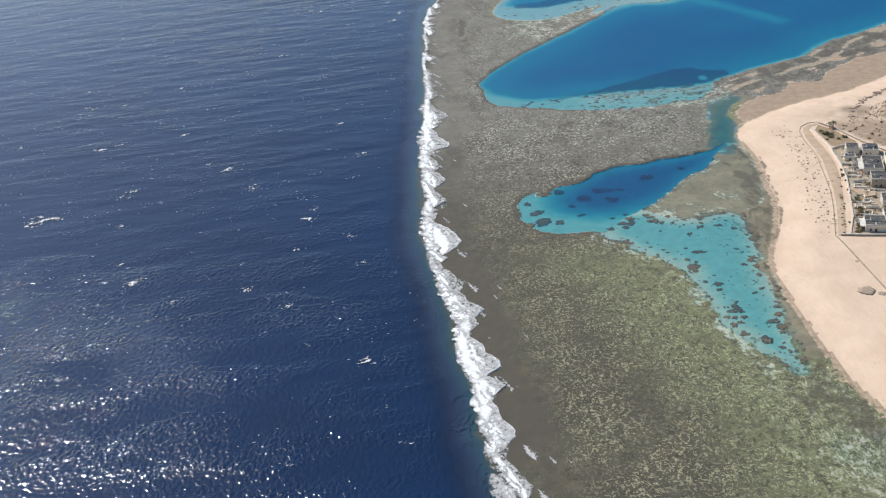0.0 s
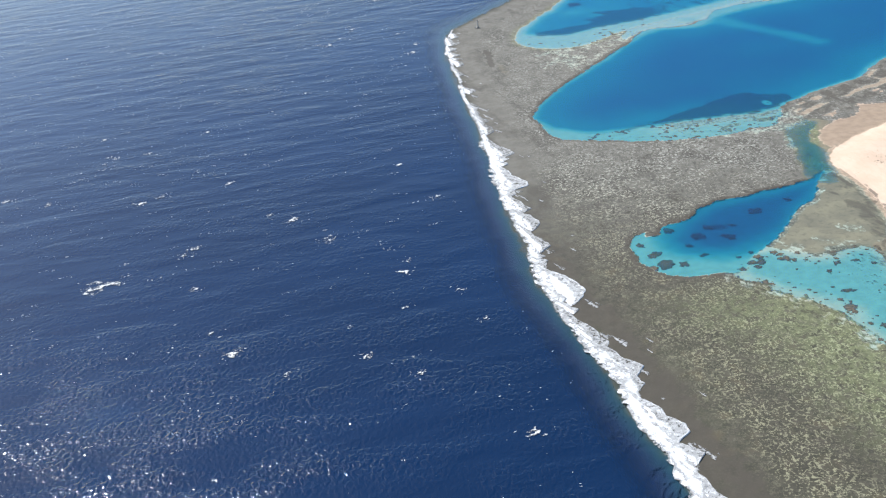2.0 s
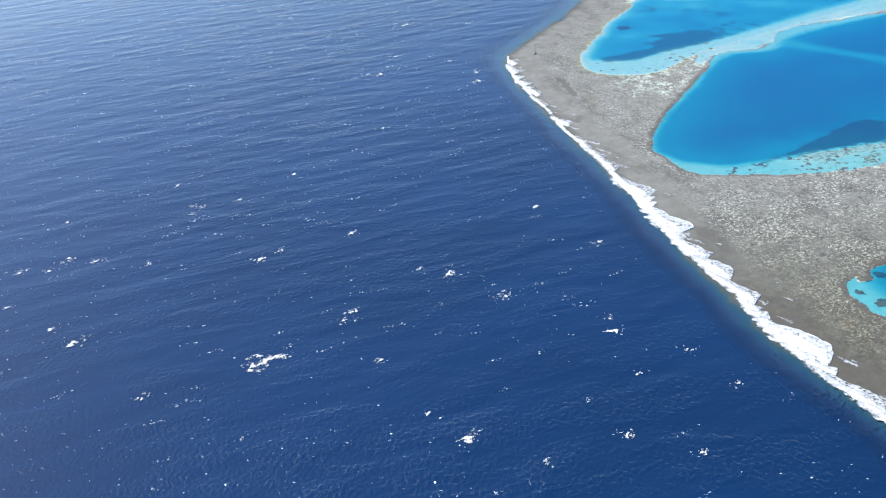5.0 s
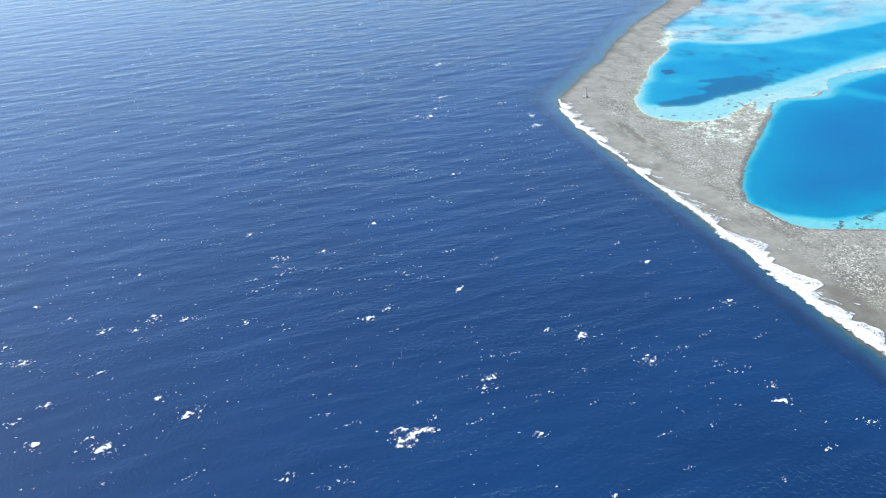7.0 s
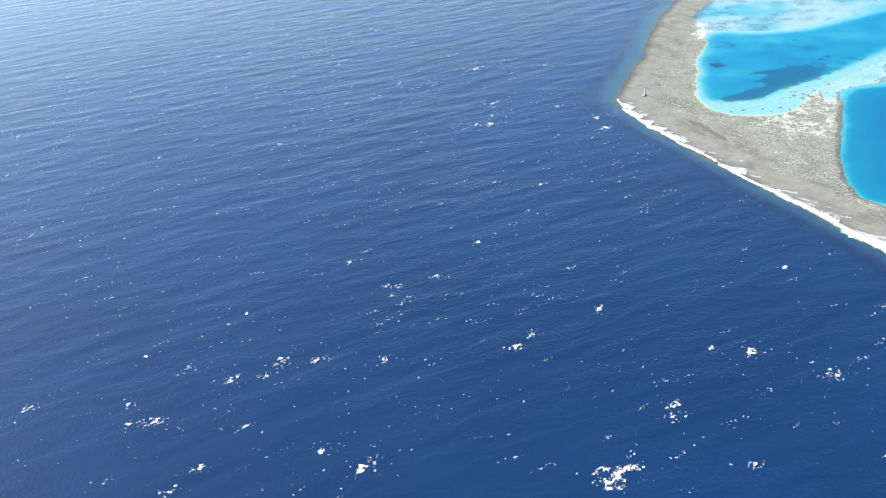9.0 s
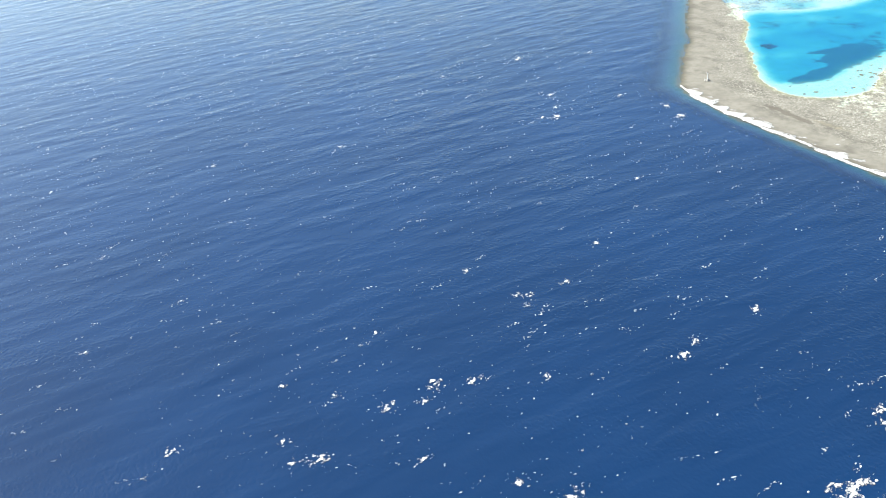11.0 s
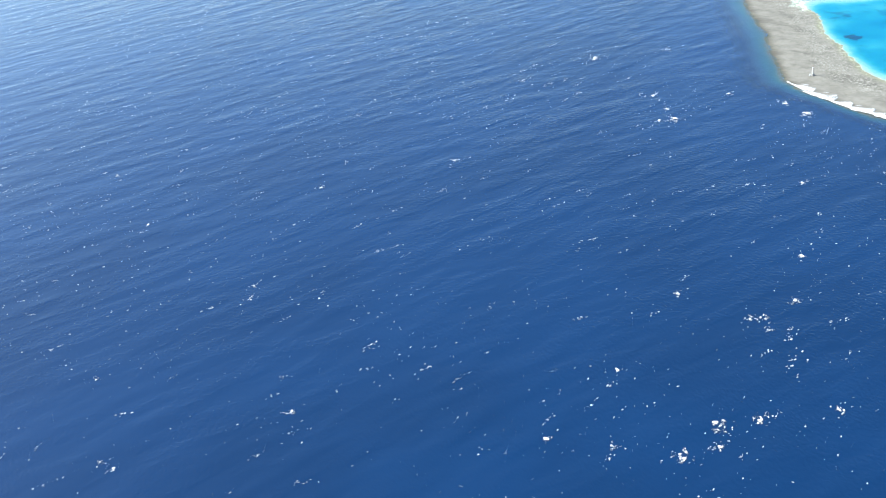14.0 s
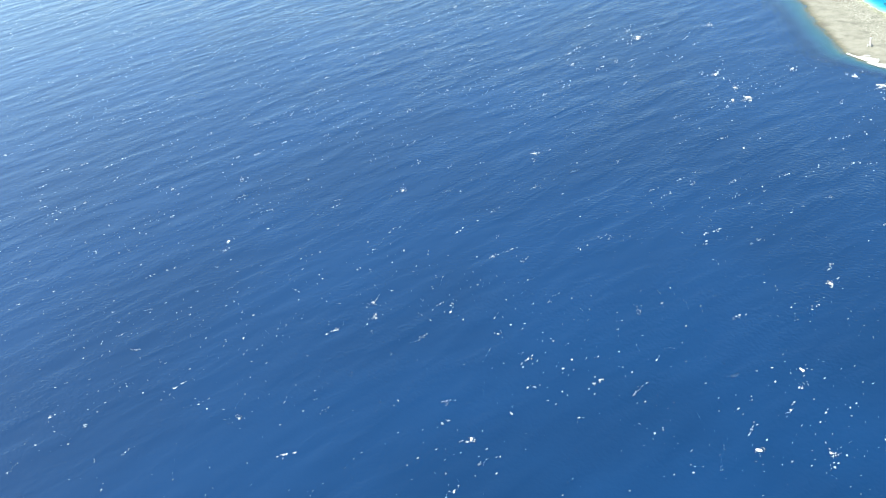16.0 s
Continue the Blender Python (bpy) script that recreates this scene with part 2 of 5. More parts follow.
def water_material():
    n = Nodes("sea_water")
    long_ = n.noise(7.0, 3, 0.5, (0.42, 1.15, 1), 0.5, turn=7)
    chop = n.noise(1.3, 1.4, 0.5, (1.1, 0.8, 1), 0.5, turn=-6)
    gusts = n.math("MULTIPLY", n.between(n.noise(70, 3), 0.35, 0.65, 0.8, 1.15), n.between(n.noise(13, 3, 0.55, (0.4, 1, 1), 0.5, turn=7), 0.34, 0.66, 0.50, 1.42))
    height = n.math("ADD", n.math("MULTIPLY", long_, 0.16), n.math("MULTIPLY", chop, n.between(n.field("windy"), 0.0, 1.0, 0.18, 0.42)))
    normal = n.bump(n.math("MULTIPLY", n.math("MULTIPLY", height, gusts), n.field("calm")), 1.0, 1.0)
    fresnel = n.add("ShaderNodeFresnel")
    fresnel.inputs["IOR"].default_value = 1.33
    n.put(fresnel.inputs["Normal"], normal)
    gloss = n.add("ShaderNodeBsdfGlossy")
    gloss.inputs["Roughness"].default_value = 0.09
    # the sky's reflection on calm water is dimmed and tinted blue by this colour
    n.put(gloss.inputs["Color"], n.mix(n.between(n.field("calm"), 0.17, 0.26), (0.12, 0.45, 0.86), (0.95, 0.97, 1.0)))
    n.put(gloss.inputs["Normal"], normal)
    deep = n.add("ShaderNodeBsdfDiffuse")
    n.put(deep.inputs["Color"], n.mix(n.between(n.noise(90, 3), 0.35, 0.65), tuple(0.76 * v for v in BODY), tuple(0.90 * v for v in BODY)))
    clear = n.add("ShaderNodeMixShader")
    n.put(clear.inputs[0], n.field("deep"))
    n.put(clear.inputs[1], n.add("ShaderNodeBsdfTransparent").outputs[0])
    n.put(clear.inputs[2], deep.outputs[0])
    both = n.add("ShaderNodeMixShader")
    n.put(both.inputs[0], fresnel.outputs[0])
    n.put(both.inputs[1], clear.outputs[0])
    n.put(both.inputs[2], gloss.outputs[0])
    n.put(n.add("ShaderNodeOutputMaterial").inputs[0], both.outputs[0])
    return n.mat


def foam_material(name, holes, thin, size):
    """White froth, torn into lace where its cover is thin."""
    n = Nodes(name)
    cover = n.field("cover")
    lace = n.noise(size, 4, 0.7, distort=0.8)
    froth = n.noise(0.35, 3, 0.65)
    alpha = n.between(n.math("ADD", cover, n.math("MULTIPLY", n.math("SUBTRACT", lace, 0.5), holes)), thin, thin + 0.30)
    color = n.mix(n.between(froth, 0.35, 0.65), (0.68, 0.68, 0.68), (0.90, 0.90, 0.895))
    color = n.mix(n.between(n.math("ADD", cover, n.math("MULTIPLY", n.math("SUBTRACT", froth, 0.5), 0.8)), 0.55, 1.0), (0.38, 0.375, 0.36), color)
    height = n.math("ADD", lace, n.math("MULTIPLY", froth, 0.5))
    return n.surface(color, 0.7, n.bump(height, 0.3, 0.6), alpha, spec=0.2)


SEABED, WATER = seabed_material(), water_material()
SURF, FLECK = foam_material("surf_foam", 1.7, 0.26, 0.75), foam_material("fleck_foam", 2.6, 0.42, 0.42)


def plain(name, color, other, size=1.5, rough=0.8, metal=0.0, spec=0.3, relief=0.02):
    """Paint, plaster, wood or stone: two tones in blotches, and fine grain."""
    n = Nodes(name)
    c = n.mix(n.between(n.noise(size, 4, 0.6), 0.35, 0.65), color, other)
    c = n.mix(n.math("MULTIPLY", n.between(n.noise(size / 6, 3), 0.45, 0.7), 0.35), c, tuple(v * 0.7 for v in color))
    return n.surface(c, rough, n.bump(n.noise(size / 10, 3), relief, 0.6), metal=metal, spec=spec)


def coral_material():
    n = Nodes("coral")
    c = n.mix(n.between(n.noise(0.7, 4, 0.6), 0.35, 0.65), (0.070, 0.062, 0.045), (0.15, 0.125, 0.09))
    return n.surface(under_water(n, c)[0], 0.8, n.bump(n.noise(0.35, 3), 0.2, 0.7))


PLASTER = plain("white_plaster", (0.82, 0.74, 0.61), (0.72, 0.64, 0.52))
TAN_PLASTER = plain("tan_plaster", (0.50, 0.42, 0.32), (0.42, 0.34, 0.25))
ROOF_GREY = plain("grey_roof_felt", (0.066, 0.061, 0.058), (0.105, 0.097, 0.090), 2.5)
PARAPET = plain("parapet_paint", (0.62, 0.59, 0.54), (0.50, 0.47, 0.42))
DARK_WOOD = plain("dark_wood", (0.10, 0.065, 0.04), (0.16, 0.105, 0.065), 0.8)
PAVING = plain("paving", (0.42, 0.305, 0.205), (0.50, 0.375, 0.26), 3.0)
KERB = plain("kerb_stone", (0.27, 0.205, 0.145), (0.38, 0.30, 0.22), 1.0)
STONE = plain("beach_stone", (0.28, 0.215, 0.16), (0.40, 0.315, 0.235), 0.6, relief=0.05)
BARK = plain("palm_bark", (0.14, 0.10, 0.07), (0.20, 0.15, 0.10), 0.4)
LEAF = plain("leaf", (0.105, 0.108, 0.056), (0.15, 0.14, 0.08), 0.7, 0.6)
DRY_LEAF = plain("dry_leaf", (0.20, 0.150, 0.085), (0.29, 0.22, 0.125), 0.7)
STEEL = plain("painted_steel", (0.66, 0.67, 0.66), (0.52, 0.52, 0.50), 0.8, 0.45)
RUST = plain("rusty_steel", (0.17, 0.085, 0.05), (0.25, 0.14, 0.08), 0.4, 0.7)
CONCRETE = plain("concrete", (0.36, 0.34, 0.31), (0.27, 0.25, 0.22), 0.9)
GRAVEL = plain("garden_earth", (0.34, 0.25, 0.155), (0.27, 0.19, 0.115), 2.0)
YARD = plain("trodden_earth", (0.40, 0.33, 0.24), (0.29, 0.235, 0.165), 1.6)
GLASS = Nodes("window_glass").surface((0.02, 0.025, 0.03), 0.08, spec=0.6)
CORAL = coral_material()

# ---- the plan of the reef, in metres ----
REEF = [(30, -900), (15, 100), (9, 175), (7.5, 184), (5.5, 198), (4.6, 218), (1.8, 240), (1.3, 253), (-1, 272), (-4, 290), (-5.6, 305), (-5.8, 318), (-4.8, 346), (-4.8, 370), (-3.4, 392), (-1.2, 420), (-0.3, 450), (0, 490), (1, 520), (2, 560), (3.6, 588), (8, 618), (14, 636), (26, 650),
        (40, 667), (58, 686), (72, 702), (88, 722), (104, 744), (137, 783), (172, 817), (240, 880), (500, 1100), (3900, 2600), (3900, -900)]
BAY = rounded([(27, 316), (27.4, 322), (28, 327.5), (31, 332), (35, 335), (37.6, 334.5), (37.6, 331.5), (40, 331), (42, 336), (48, 339), (56, 341.5), (59, 346), (63, 348.5), (70, 351), (80, 351.5), (87, 353.5), (94, 353.5), (101, 355),
               (108, 358), (112, 361), (115.5, 361), (108, 350.5), (101, 340), (94, 335), (89, 330), (85, 324), (79, 318.5), (73, 313), (66, 307), (59, 299), (54.5, 296.4), (50.5, 297.7), (45, 298), (36.5, 299), (33, 302), (30, 307), (28, 311)], 4)
SPUR = rounded([(115, 360), (108, 350.5), (101, 340), (94, 335), (89, 330), (85, 324), (79, 318.7), (73.7, 313.8), (69, 310.5), (73, 306.9), (79, 302.5), (85, 300.5), (88, 304), (92, 304), (101, 303), (108, 306), (114, 315), (117, 330), (119, 345), (118, 358)])
CHANNEL = rounded([(108.5, 354), (111, 361), (115.5, 378.8), (119.5, 395), (124, 404), (133, 409), (133.5, 403), (126, 388.2), (119.8, 371), (117, 362), (112, 353.5)])
BAY_DEEP = rounded([(44, 322), (50, 335), (58, 341), (64, 346), (78, 349), (92, 351), (105, 354), (113, 361), (110, 354.5), (100, 342), (93, 336), (87, 329), (80, 321), (70, 315.5), (56, 313)])
SHOAL = rounded([(60, 306), (69, 310), (76, 304), (85, 300), (92, 303), (101, 301), (101, 289), (99, 276), (96.4, 258.8), (95, 245), (93, 232), (91.5, 220), (90, 210), (86, 211), (83.5, 216), (81.6, 225), (79.2, 234), (77, 245), (75, 254), (74.5, 264), (71.4, 273.5), (66, 279), (62.5, 284), (58, 291), (55, 298)])
LAGOON = rounded([(25.5, 455), (24.4, 464), (28, 472), (36, 487), (50, 503), (65, 521), (83, 541), (100, 560), (112, 576), (124, 580), (139, 577), (152, 584), (163, 598), (183, 606), (204, 606), (229, 608),
                  (280, 605), (420, 640), (420, 575), (300, 521), (233, 489.5), (219, 481), (204, 475), (195, 469), (184, 459), (177, 452.5), (163, 447), (152, 443), (138, 436.5), (131, 430), (126, 420), (119, 411), (108, 411), (98, 409), (84, 409), (72, 411), (62, 414), (51, 419.5), (43, 423.5), (34, 427), (29, 431), (26, 441)])
LAGOON_DEEP = rounded([(27, 458), (26.4, 465), (38, 487), (66, 519), (84, 539), (102, 560), (122, 575), (148, 572), (168, 590), (230, 602), (420, 625), (420, 580), (300, 523), (233, 491.5), (219, 483), (204, 477), (194, 471), (184, 461), (177, 454.5),
                       (163, 449), (152, 445), (136, 437.5), (128, 432), (119, 430), (108, 430.5), (98, 431), (85, 431.5), (73, 431.5), (63, 431), (53, 432), (44, 434), (36, 439.5), (30, 447)])
MEADOW = rounded([(60, 431), (76, 437), (88, 443.5), (103, 450), (117, 456), (128.6, 453), (140, 446), (136, 438), (119, 431), (98, 432), (76, 432.5)])
BANK = [(146, 594), (158, 572), (168, 553), (178, 532), (186, 512), (192, 514), (184, 536), (174, 556), (166, 575), (158, 596)]
POOL = rounded([(130, 722), (119, 703), (105, 688), (96, 679), (87, 668), (78, 653), (66, 637), (58, 626), (50, 616), (45, 602), (44, 584), (53, 569), (69, 562), (86, 568), (104, 581), (125, 589),
                (150, 597), (170, 603), (200, 614), (300, 640), (420, 680), (420, 740), (300, 724), (255, 713), (220, 702), (189, 698), (164, 708), (143, 726)])
POOL_DEEP = rounded([(126, 714), (112, 695), (94, 673), (83, 656), (72, 640), (60, 623), (52, 606), (60, 597), (75, 590), (96, 598), (112, 600), (140, 606), (175, 617), (300, 655), (420, 695), (420, 720),
                     (220, 694), (189, 691), (160, 702), (142, 718)])
GRASS = rounded([(98, 634), (133, 632), (159, 640), (200, 645), (260, 650), (200, 628), (174, 616), (140, 605), (112, 599), (96, 597), (75, 590), (60, 594), (58, 604), (80, 609), (93, 611), (88, 618), (104, 624)])
SHORE = [(3900, 2300), (500, 640), (260, 460), (202.5, 419.6), (193.5, 413.6), (180.5, 405), (170.7, 402.6), (161.8, 402), (152.6, 398.4), (144.4, 393), (134.8, 386), (127, 380.3), (122.2, 374.4), (119.8, 366), (119.8, 354), (120.2, 343.5), (118, 330), (116, 319),
         (115, 310), (112.5, 300), (108.5, 288.5), (105, 280), (101.2, 270.7), (97.9, 258.5), (97.1, 245.5), (97.4, 232), (97.6, 220.6), (97.6, 207.5), (99, 198), (102, 188), (110, 162), (120, 140), (150, 60), (190, -900), (3900, -900)]
FLATS = [(500, 665), (300, 502), (224, 452), (198, 445), (178, 429), (172, 419), (160, 422), (151, 411), (140, 407), (131, 401), (125, 390), (127, 380), (149, 390), (192, 408), (260, 452), (500, 625)]
GREY_FLAT = [(132, 420), (138, 436), (152, 443), (163, 447), (177, 452.5), (184, 459), (195, 469), (204, 475), (219, 481), (233, 490), (300, 521), (500, 700), (500, 680), (300, 506), (224, 456), (196, 444), (176, 428), (160, 419), (146, 412)]
FURROW = rounded([(25.0, 581), (26.4, 572), (24.8, 560), (22.8, 549), (22.0, 549.5), (22.6, 560), (23.8, 571), (24.0, 580)])
RUBBLE = rounded([(45, 545), (60, 520), (72, 530), (95, 556), (112, 578), (100, 584), (70, 564), (52, 562)])

NARROWS = [(101, 567), (112, 578), (124, 581), (139, 578), (152, 585), (163, 599), (183, 607), (229, 609), (420, 641), (420, 680), (300, 640), (200, 614), (150, 597), (125, 589), (108, 582)]


def spread(lo, hi, step, far_lo, far_hi):
    """Even steps from lo to hi, and ever longer ones out to the far ends."""
    mid = list(np.arange(lo, hi + step / 2, step))
    out, s = [hi], step
    while out[-1] < far_hi:
        s *= 1.35
        out.append(min(out[-1] + s, far_hi))
    back, s = [lo], step
    while back[-1] > far_lo:
        s *= 1.35
        back.append(max(back[-1] - s, far_lo))
    return np.array(back[:0:-1] + mid + out[1:])


def patch(x, y, cx, cy, wide, deep, turn_=0.0):
    """1 at the middle of an oval patch, 0 at its rim and beyond."""
    a = radians(turn_)
    u, v = (x - cx) * math.cos(a) + (y - cy) * math.sin(a), -(x - cx) * math.sin(a) + (y - cy) * math.cos(a)
    return ramp(1, 0, np.sqrt((u / wide) ** 2 + (v / deep) ** 2))


def lie(x, y):
    """The height of the ground and what covers it: sand, weed, maze of rubble, green, silt."""
    wx = x + 1.3 * grain(x, y, 14, 1) + 1.15 * grain(x, y, 3.6, 2)
    wy = y + 1.3 * grain(x, y, 14, 3) + 1.15 * grain(x, y, 3.6, 4)
    edge = inside_by(REEF, wx, wy, 90)
    z = 0.16 + 0.10 * grain(x, y, 6, 5) + 0.10 * grain(x, y, 1.8, 6)
    out = np.maximum(-edge, 0)
    z = np.where(edge < 3, z - 0.5 * ramp(3, 0, edge), z)
    gentle = 1 + 1.1 * ramp(600, 650, y)
    z = z - 1.5 * out / gentle - 46 * ramp(3 * gentle, 20 * gentle, out)
    sand, weed, maze, green, silt = (np.zeros_like(z) for _ in range(5))
    maze = ramp(11, 27, edge) * (0.80 + 0.5 * grain(x, y, 30, 7))
    maze = np.maximum(maze, 0.95 * ramp(13, 24, edge) * ramp(300, 260, y))
    weed = (0.30 * ramp(30, 14, edge) + (0.33 + 0.3 * grain(x, y, 14, 55)) * ramp(22, 9, edge) * ramp(440, 330, y)) * ramp(-2, 4, edge) + 0.9 * ramp(2, -3, edge) * (1 - 0.75 * ramp(610, 650, y))

    def sink(outline, depth, wide, rim=0.0):
        nonlocal z
        d = inside_by(outline, wx, wy, 40)
        z = np.where(d > 0, np.minimum(z, -rim - (depth - rim) * ramp(0, wide, d)), z)
        return d

    d = sink(BAY, 1.5, 1.8, 0.8)
    sand = np.maximum(sand, ramp(0.6, 1.6, d))
    d2 = inside_by(BAY_DEEP, wx, wy, 40)
    z = np.where(d > 0, z - 8.0 * ramp(-11, 10, d2) * ramp(0, 1.2, d), z)
    weed = np.maximum(weed, 0.55 * patch(wx, wy, 62, 330, 11, 7) + 0.4 * patch(wx, wy, 88, 343, 14, 6, 30))
    d3 = inside_by(CHANNEL, wx, wy, 40)
    z = np.minimum(z, np.where(d3 > -6, 0.1 - (2.5 - 1.4 * ramp(368, 402, y)) * ramp(-6, 5, d3 + 2.5 * grain(x, y, 6, 52)), 1.0))
    east = ramp(0, 5, x - np.interp(y, [354, 378, 404], [112, 119, 131]))
    silt = np.maximum(silt, ramp(-6, -2, d3) * east)
    weed = np.maximum(weed, 0.30 * ramp(-3, 1, d3))
    green = np.maximum(green, ramp(-6, 0, d3))
    d = inside_by(SHOAL, wx, wy, 40) + 2.6 * grain(x, y, 6, 33, 4)
    z = np.where(d > -1.5, np.minimum(z, -0.2 - 1.15 * ramp(-1.5, 8, d)), z)
    sand = np.maximum(sand, (0.36 + 0.42 * grain(x, y, 3, 49)) * ramp(-15, -2, d) * ramp(90, 78, x) + 0.70 * ramp(-1.0, 1.5, d))
    green = np.maximum(green, ramp(-46, -6, d) * ramp(300, 270, y))
    d = sink(LAGOON, 1.2, 1.4, 0.6)
    sand = np.maximum(sand, ramp(0.5, 1.8, d))
    d2 = inside_by(LAGOON_DEEP, wx, wy, 40)
    z = np.where(d > 0, z - (4.2 * ramp(-2.0, 5, d2) + 2.6 * ramp(0, 34, d2)) * ramp(0, 1.2, d), z)
    z = np.where(d > 0, z + 0.9 * grain(x, y, 26, 54) * ramp(0, 10, d2), z)
    g = inside_by(MEADOW, wx, wy, 40) + 1.6 * grain(x, y, 7, 53, 4)
    weed = np.maximum(weed, 0.80 * ramp(-4.5, 3.5, g))
    # the strip along its south side: murky above, broken by rubble below, fading out eastward
    ledge = ramp(0, 3, d) * ramp(1.0, -2.0, d2) * ramp(56, 76, x) * ramp(445, 435, y)
    murk = ledge * ramp(420, 424, wy - 0.03 * (x - 90)) * ramp(64, 84, x)
    streak = grain(0.45 * x, y, 2.6, 57, 3)
    lumps = ledge * (1 - murk) * ramp(0.02, 0.22, streak + 0.010 * (x - 104) + 0.022 * (414 - y))
    z = np.where(ledge > 0, z + (-0.3 - z) * ledge * (0.4 + 0.5 * np.maximum(murk, lumps)), z)
    sand = sand * (1 - np.maximum(0.48 * murk, 0.66 * lumps))
    silt = np.maximum(silt, 0.85 * murk)
    green = np.maximum(green, ledge)
    maze = np.maximum(maze, 0.8 * lumps)
    ring = np.hypot(x - 127, 0.6 * (y - 439.5)) * 2.1
    weed = weed * (1 - ramp(5, 3.4, ring) * ramp(0.4, 2.0, ring))
    z = np.where(d > 0, z + (np.minimum(z, -2.2) * -1 - 2.2) * 0.8 * ramp(5, 3.0, ring), z)
    bank = inside_by(BANK, wx, wy, 40)
    z = np.where(d > 0, z + (np.minimum(z, -2.6) * -1 - 2.6) * 0.72 * ramp(-7, 3, bank), z)
    d = sink(POOL, 0.6, 5, 0.1)
    sand = np.maximum(sand, ramp(-1.5, 2.5, d))
    d2 = inside_by(POOL_DEEP, wx, wy, 40)
    z = np.where(d > 0, z - (3.6 + 2.2 * grain(x, y, 22, 58)) * ramp(-2.5, 9, d2) * ramp(0, 2.5, d), z)
    weed = np.maximum(weed, (0.30 + 0.35 * grain(x, y, 16, 59)) * ramp(0, 6, d2) * ramp(0, 2, d))
    green = np.maximum(green, ramp(-4, 3, d))
    g = inside_by(GRASS, wx, wy, 40) + 3 * grain(x, y, 8, 56, 4)
    weed = np.maximum(weed, (0.70 - 0.30 * ramp(118, 160, x)) * ramp(-2.5, 3.5, g))
    z = np.where(d > 0, z - 0.2 * ramp(-3, 5, g), z)
    # pale rubble between the pools, and sandy reef north of them
    r = inside_by(RUBBLE, wx, wy, 40)
    sand = np.maximum(sand, (0.36 + 0.30 * grain(x, y, 3.4, 8)) * ramp(-16, 6, r))
    dry = ramp(-16, -2, r)
    narrow = r = inside_by(NARROWS, wx, wy, 40)
    sand = np.maximum(sand, (0.85 + 0.25 * grain(x, y, 4, 22)) * ramp(-5, 2, r))
    z = np.minimum(z, 0.3 - (0.7 + 0.5 * grain(x, y, 12, 23)) * ramp(-5, 3, r))
    north = ramp(688, 712, y + 0.25 * x - 35) * ramp(16, 34, edge)
    sand = np.maximum(sand, north * (0.48 + 0.16 * ramp(110, 150, x) + 0.30 * grain(x, y, 9, 9)))
    z = np.where(north > 0.3, np.minimum(z, 0.2 - north * ramp(118, 165, x) * (0.35 + 1.2 * ramp(-0.2, 0.6, grain(x, y, 24, 10)))), z)
    dry = np.maximum(dry, north * ramp(165, 125, x))
    # rubble fringe south of the lagoon and beside the channel
    fringe = ramp(20, 3, -inside_by(LAGOON, wx, wy, 40)) * ramp(400, 408, y) * ramp(440, 420, y) * ramp(60, 80, x)
    sand = np.maximum(sand, (0.40 + 0.30 * grain(x, y, 3, 34)) * fringe)
    sand = np.maximum(sand, (0.40 + 0.34 * grain(x, y, 3, 35)) * ramp(-11, -2, d3) * ramp(0.5, -2, d3) * ramp(372, 384, y) * (1 - east))
    # the olive spur between bay and shoal, with pale lumps
    s = inside_by(SPUR, wx, wy, 40)
    silt = np.maximum(silt, ramp(-1.5, 2.0, s))
    px, py = x + 5 * grain(x, y, 8, 46, 4), y + 5 * grain(x, y, 8, 47, 4)
    pale = patch(px, py, 102.5, 316.5, 9, 8, 20) + 0.8 * patch(px, py, 88, 309, 6, 5, 60) + 0.8 * patch(px, py, 94, 305, 12, 3.5)
    sand = np.maximum(sand, 0.39 * np.clip(1.4 * pale, 0, 1) * ramp(-4, 0, s))
    sand = np.maximum(sand, (0.37 + 0.22 * grain(x, y, 5, 48)) * ramp(1.3, 0.5, np.abs(s - 0.4)) * ramp(1.5, -1.5, inside_by(SHOAL, wx, wy, 20)))
    z = np.where(s > -1, np.minimum(z, -0.10 - 0.12 * ramp(0.2, 0.5, sand)), z)
    weed = np.where(s > -2, weed * (1 - ramp(-1, 1.5, s)) + 0.60 * ramp(-0.15, 0.5, 1.1 * grain(x * 0.8 + y * 0.4, y * 0.6, 10, 36, 4) + 0.035 * (x - 106)) * ramp(-1, 2, s) * (1 - np.clip(pale, 0, 1)), weed)
    # green shallows in the south, brown weed along the beach
    green = np.maximum(green, ramp(46, 80, x) * ramp(266, 226, y))
    sand = np.maximum(sand, (0.35 + 0.09 * grain(x, y, 9, 24)) * ramp(50, 88, x) * ramp(242, 200, y))
    shore = inside_by(SHORE, x + 0.35 * (wx - x), y + 0.35 * (wy - y), 60)
    strip = 3.2 + 9 * ramp(268, 296, y)
    silt = np.maximum(silt, ramp(-strip - 5, -strip - 1, shore) * ramp(370, 350, y) * ramp(205, 225, y))
    z = np.where((shore < 0) & (shore > -12) & (y < 300), np.maximum(z, -1.6 * ramp(-1, -11, shore) - 0.08), z)
    weed = np.maximum(weed, 0.53 * ramp(-strip - 4, -strip + 4, shore + 5 * grain(x, y, 8, 37, 4)) * ramp(0.5, -1.5, shore) * ramp(350, 335, y))
    weed = np.maximum(weed, (0.50 + 0.16 * grain(x, y, 9, 38)) * ramp(-24, -12, shore) * ramp(1, -4, shore) * ramp(228, 210, y))
    f = inside_by(FLATS, wx, wy, 60)
    sand = np.maximum(sand, ramp(-3, 6, f) * 0.95)
    h = inside_by(GREY_FLAT, wx, wy, 60)
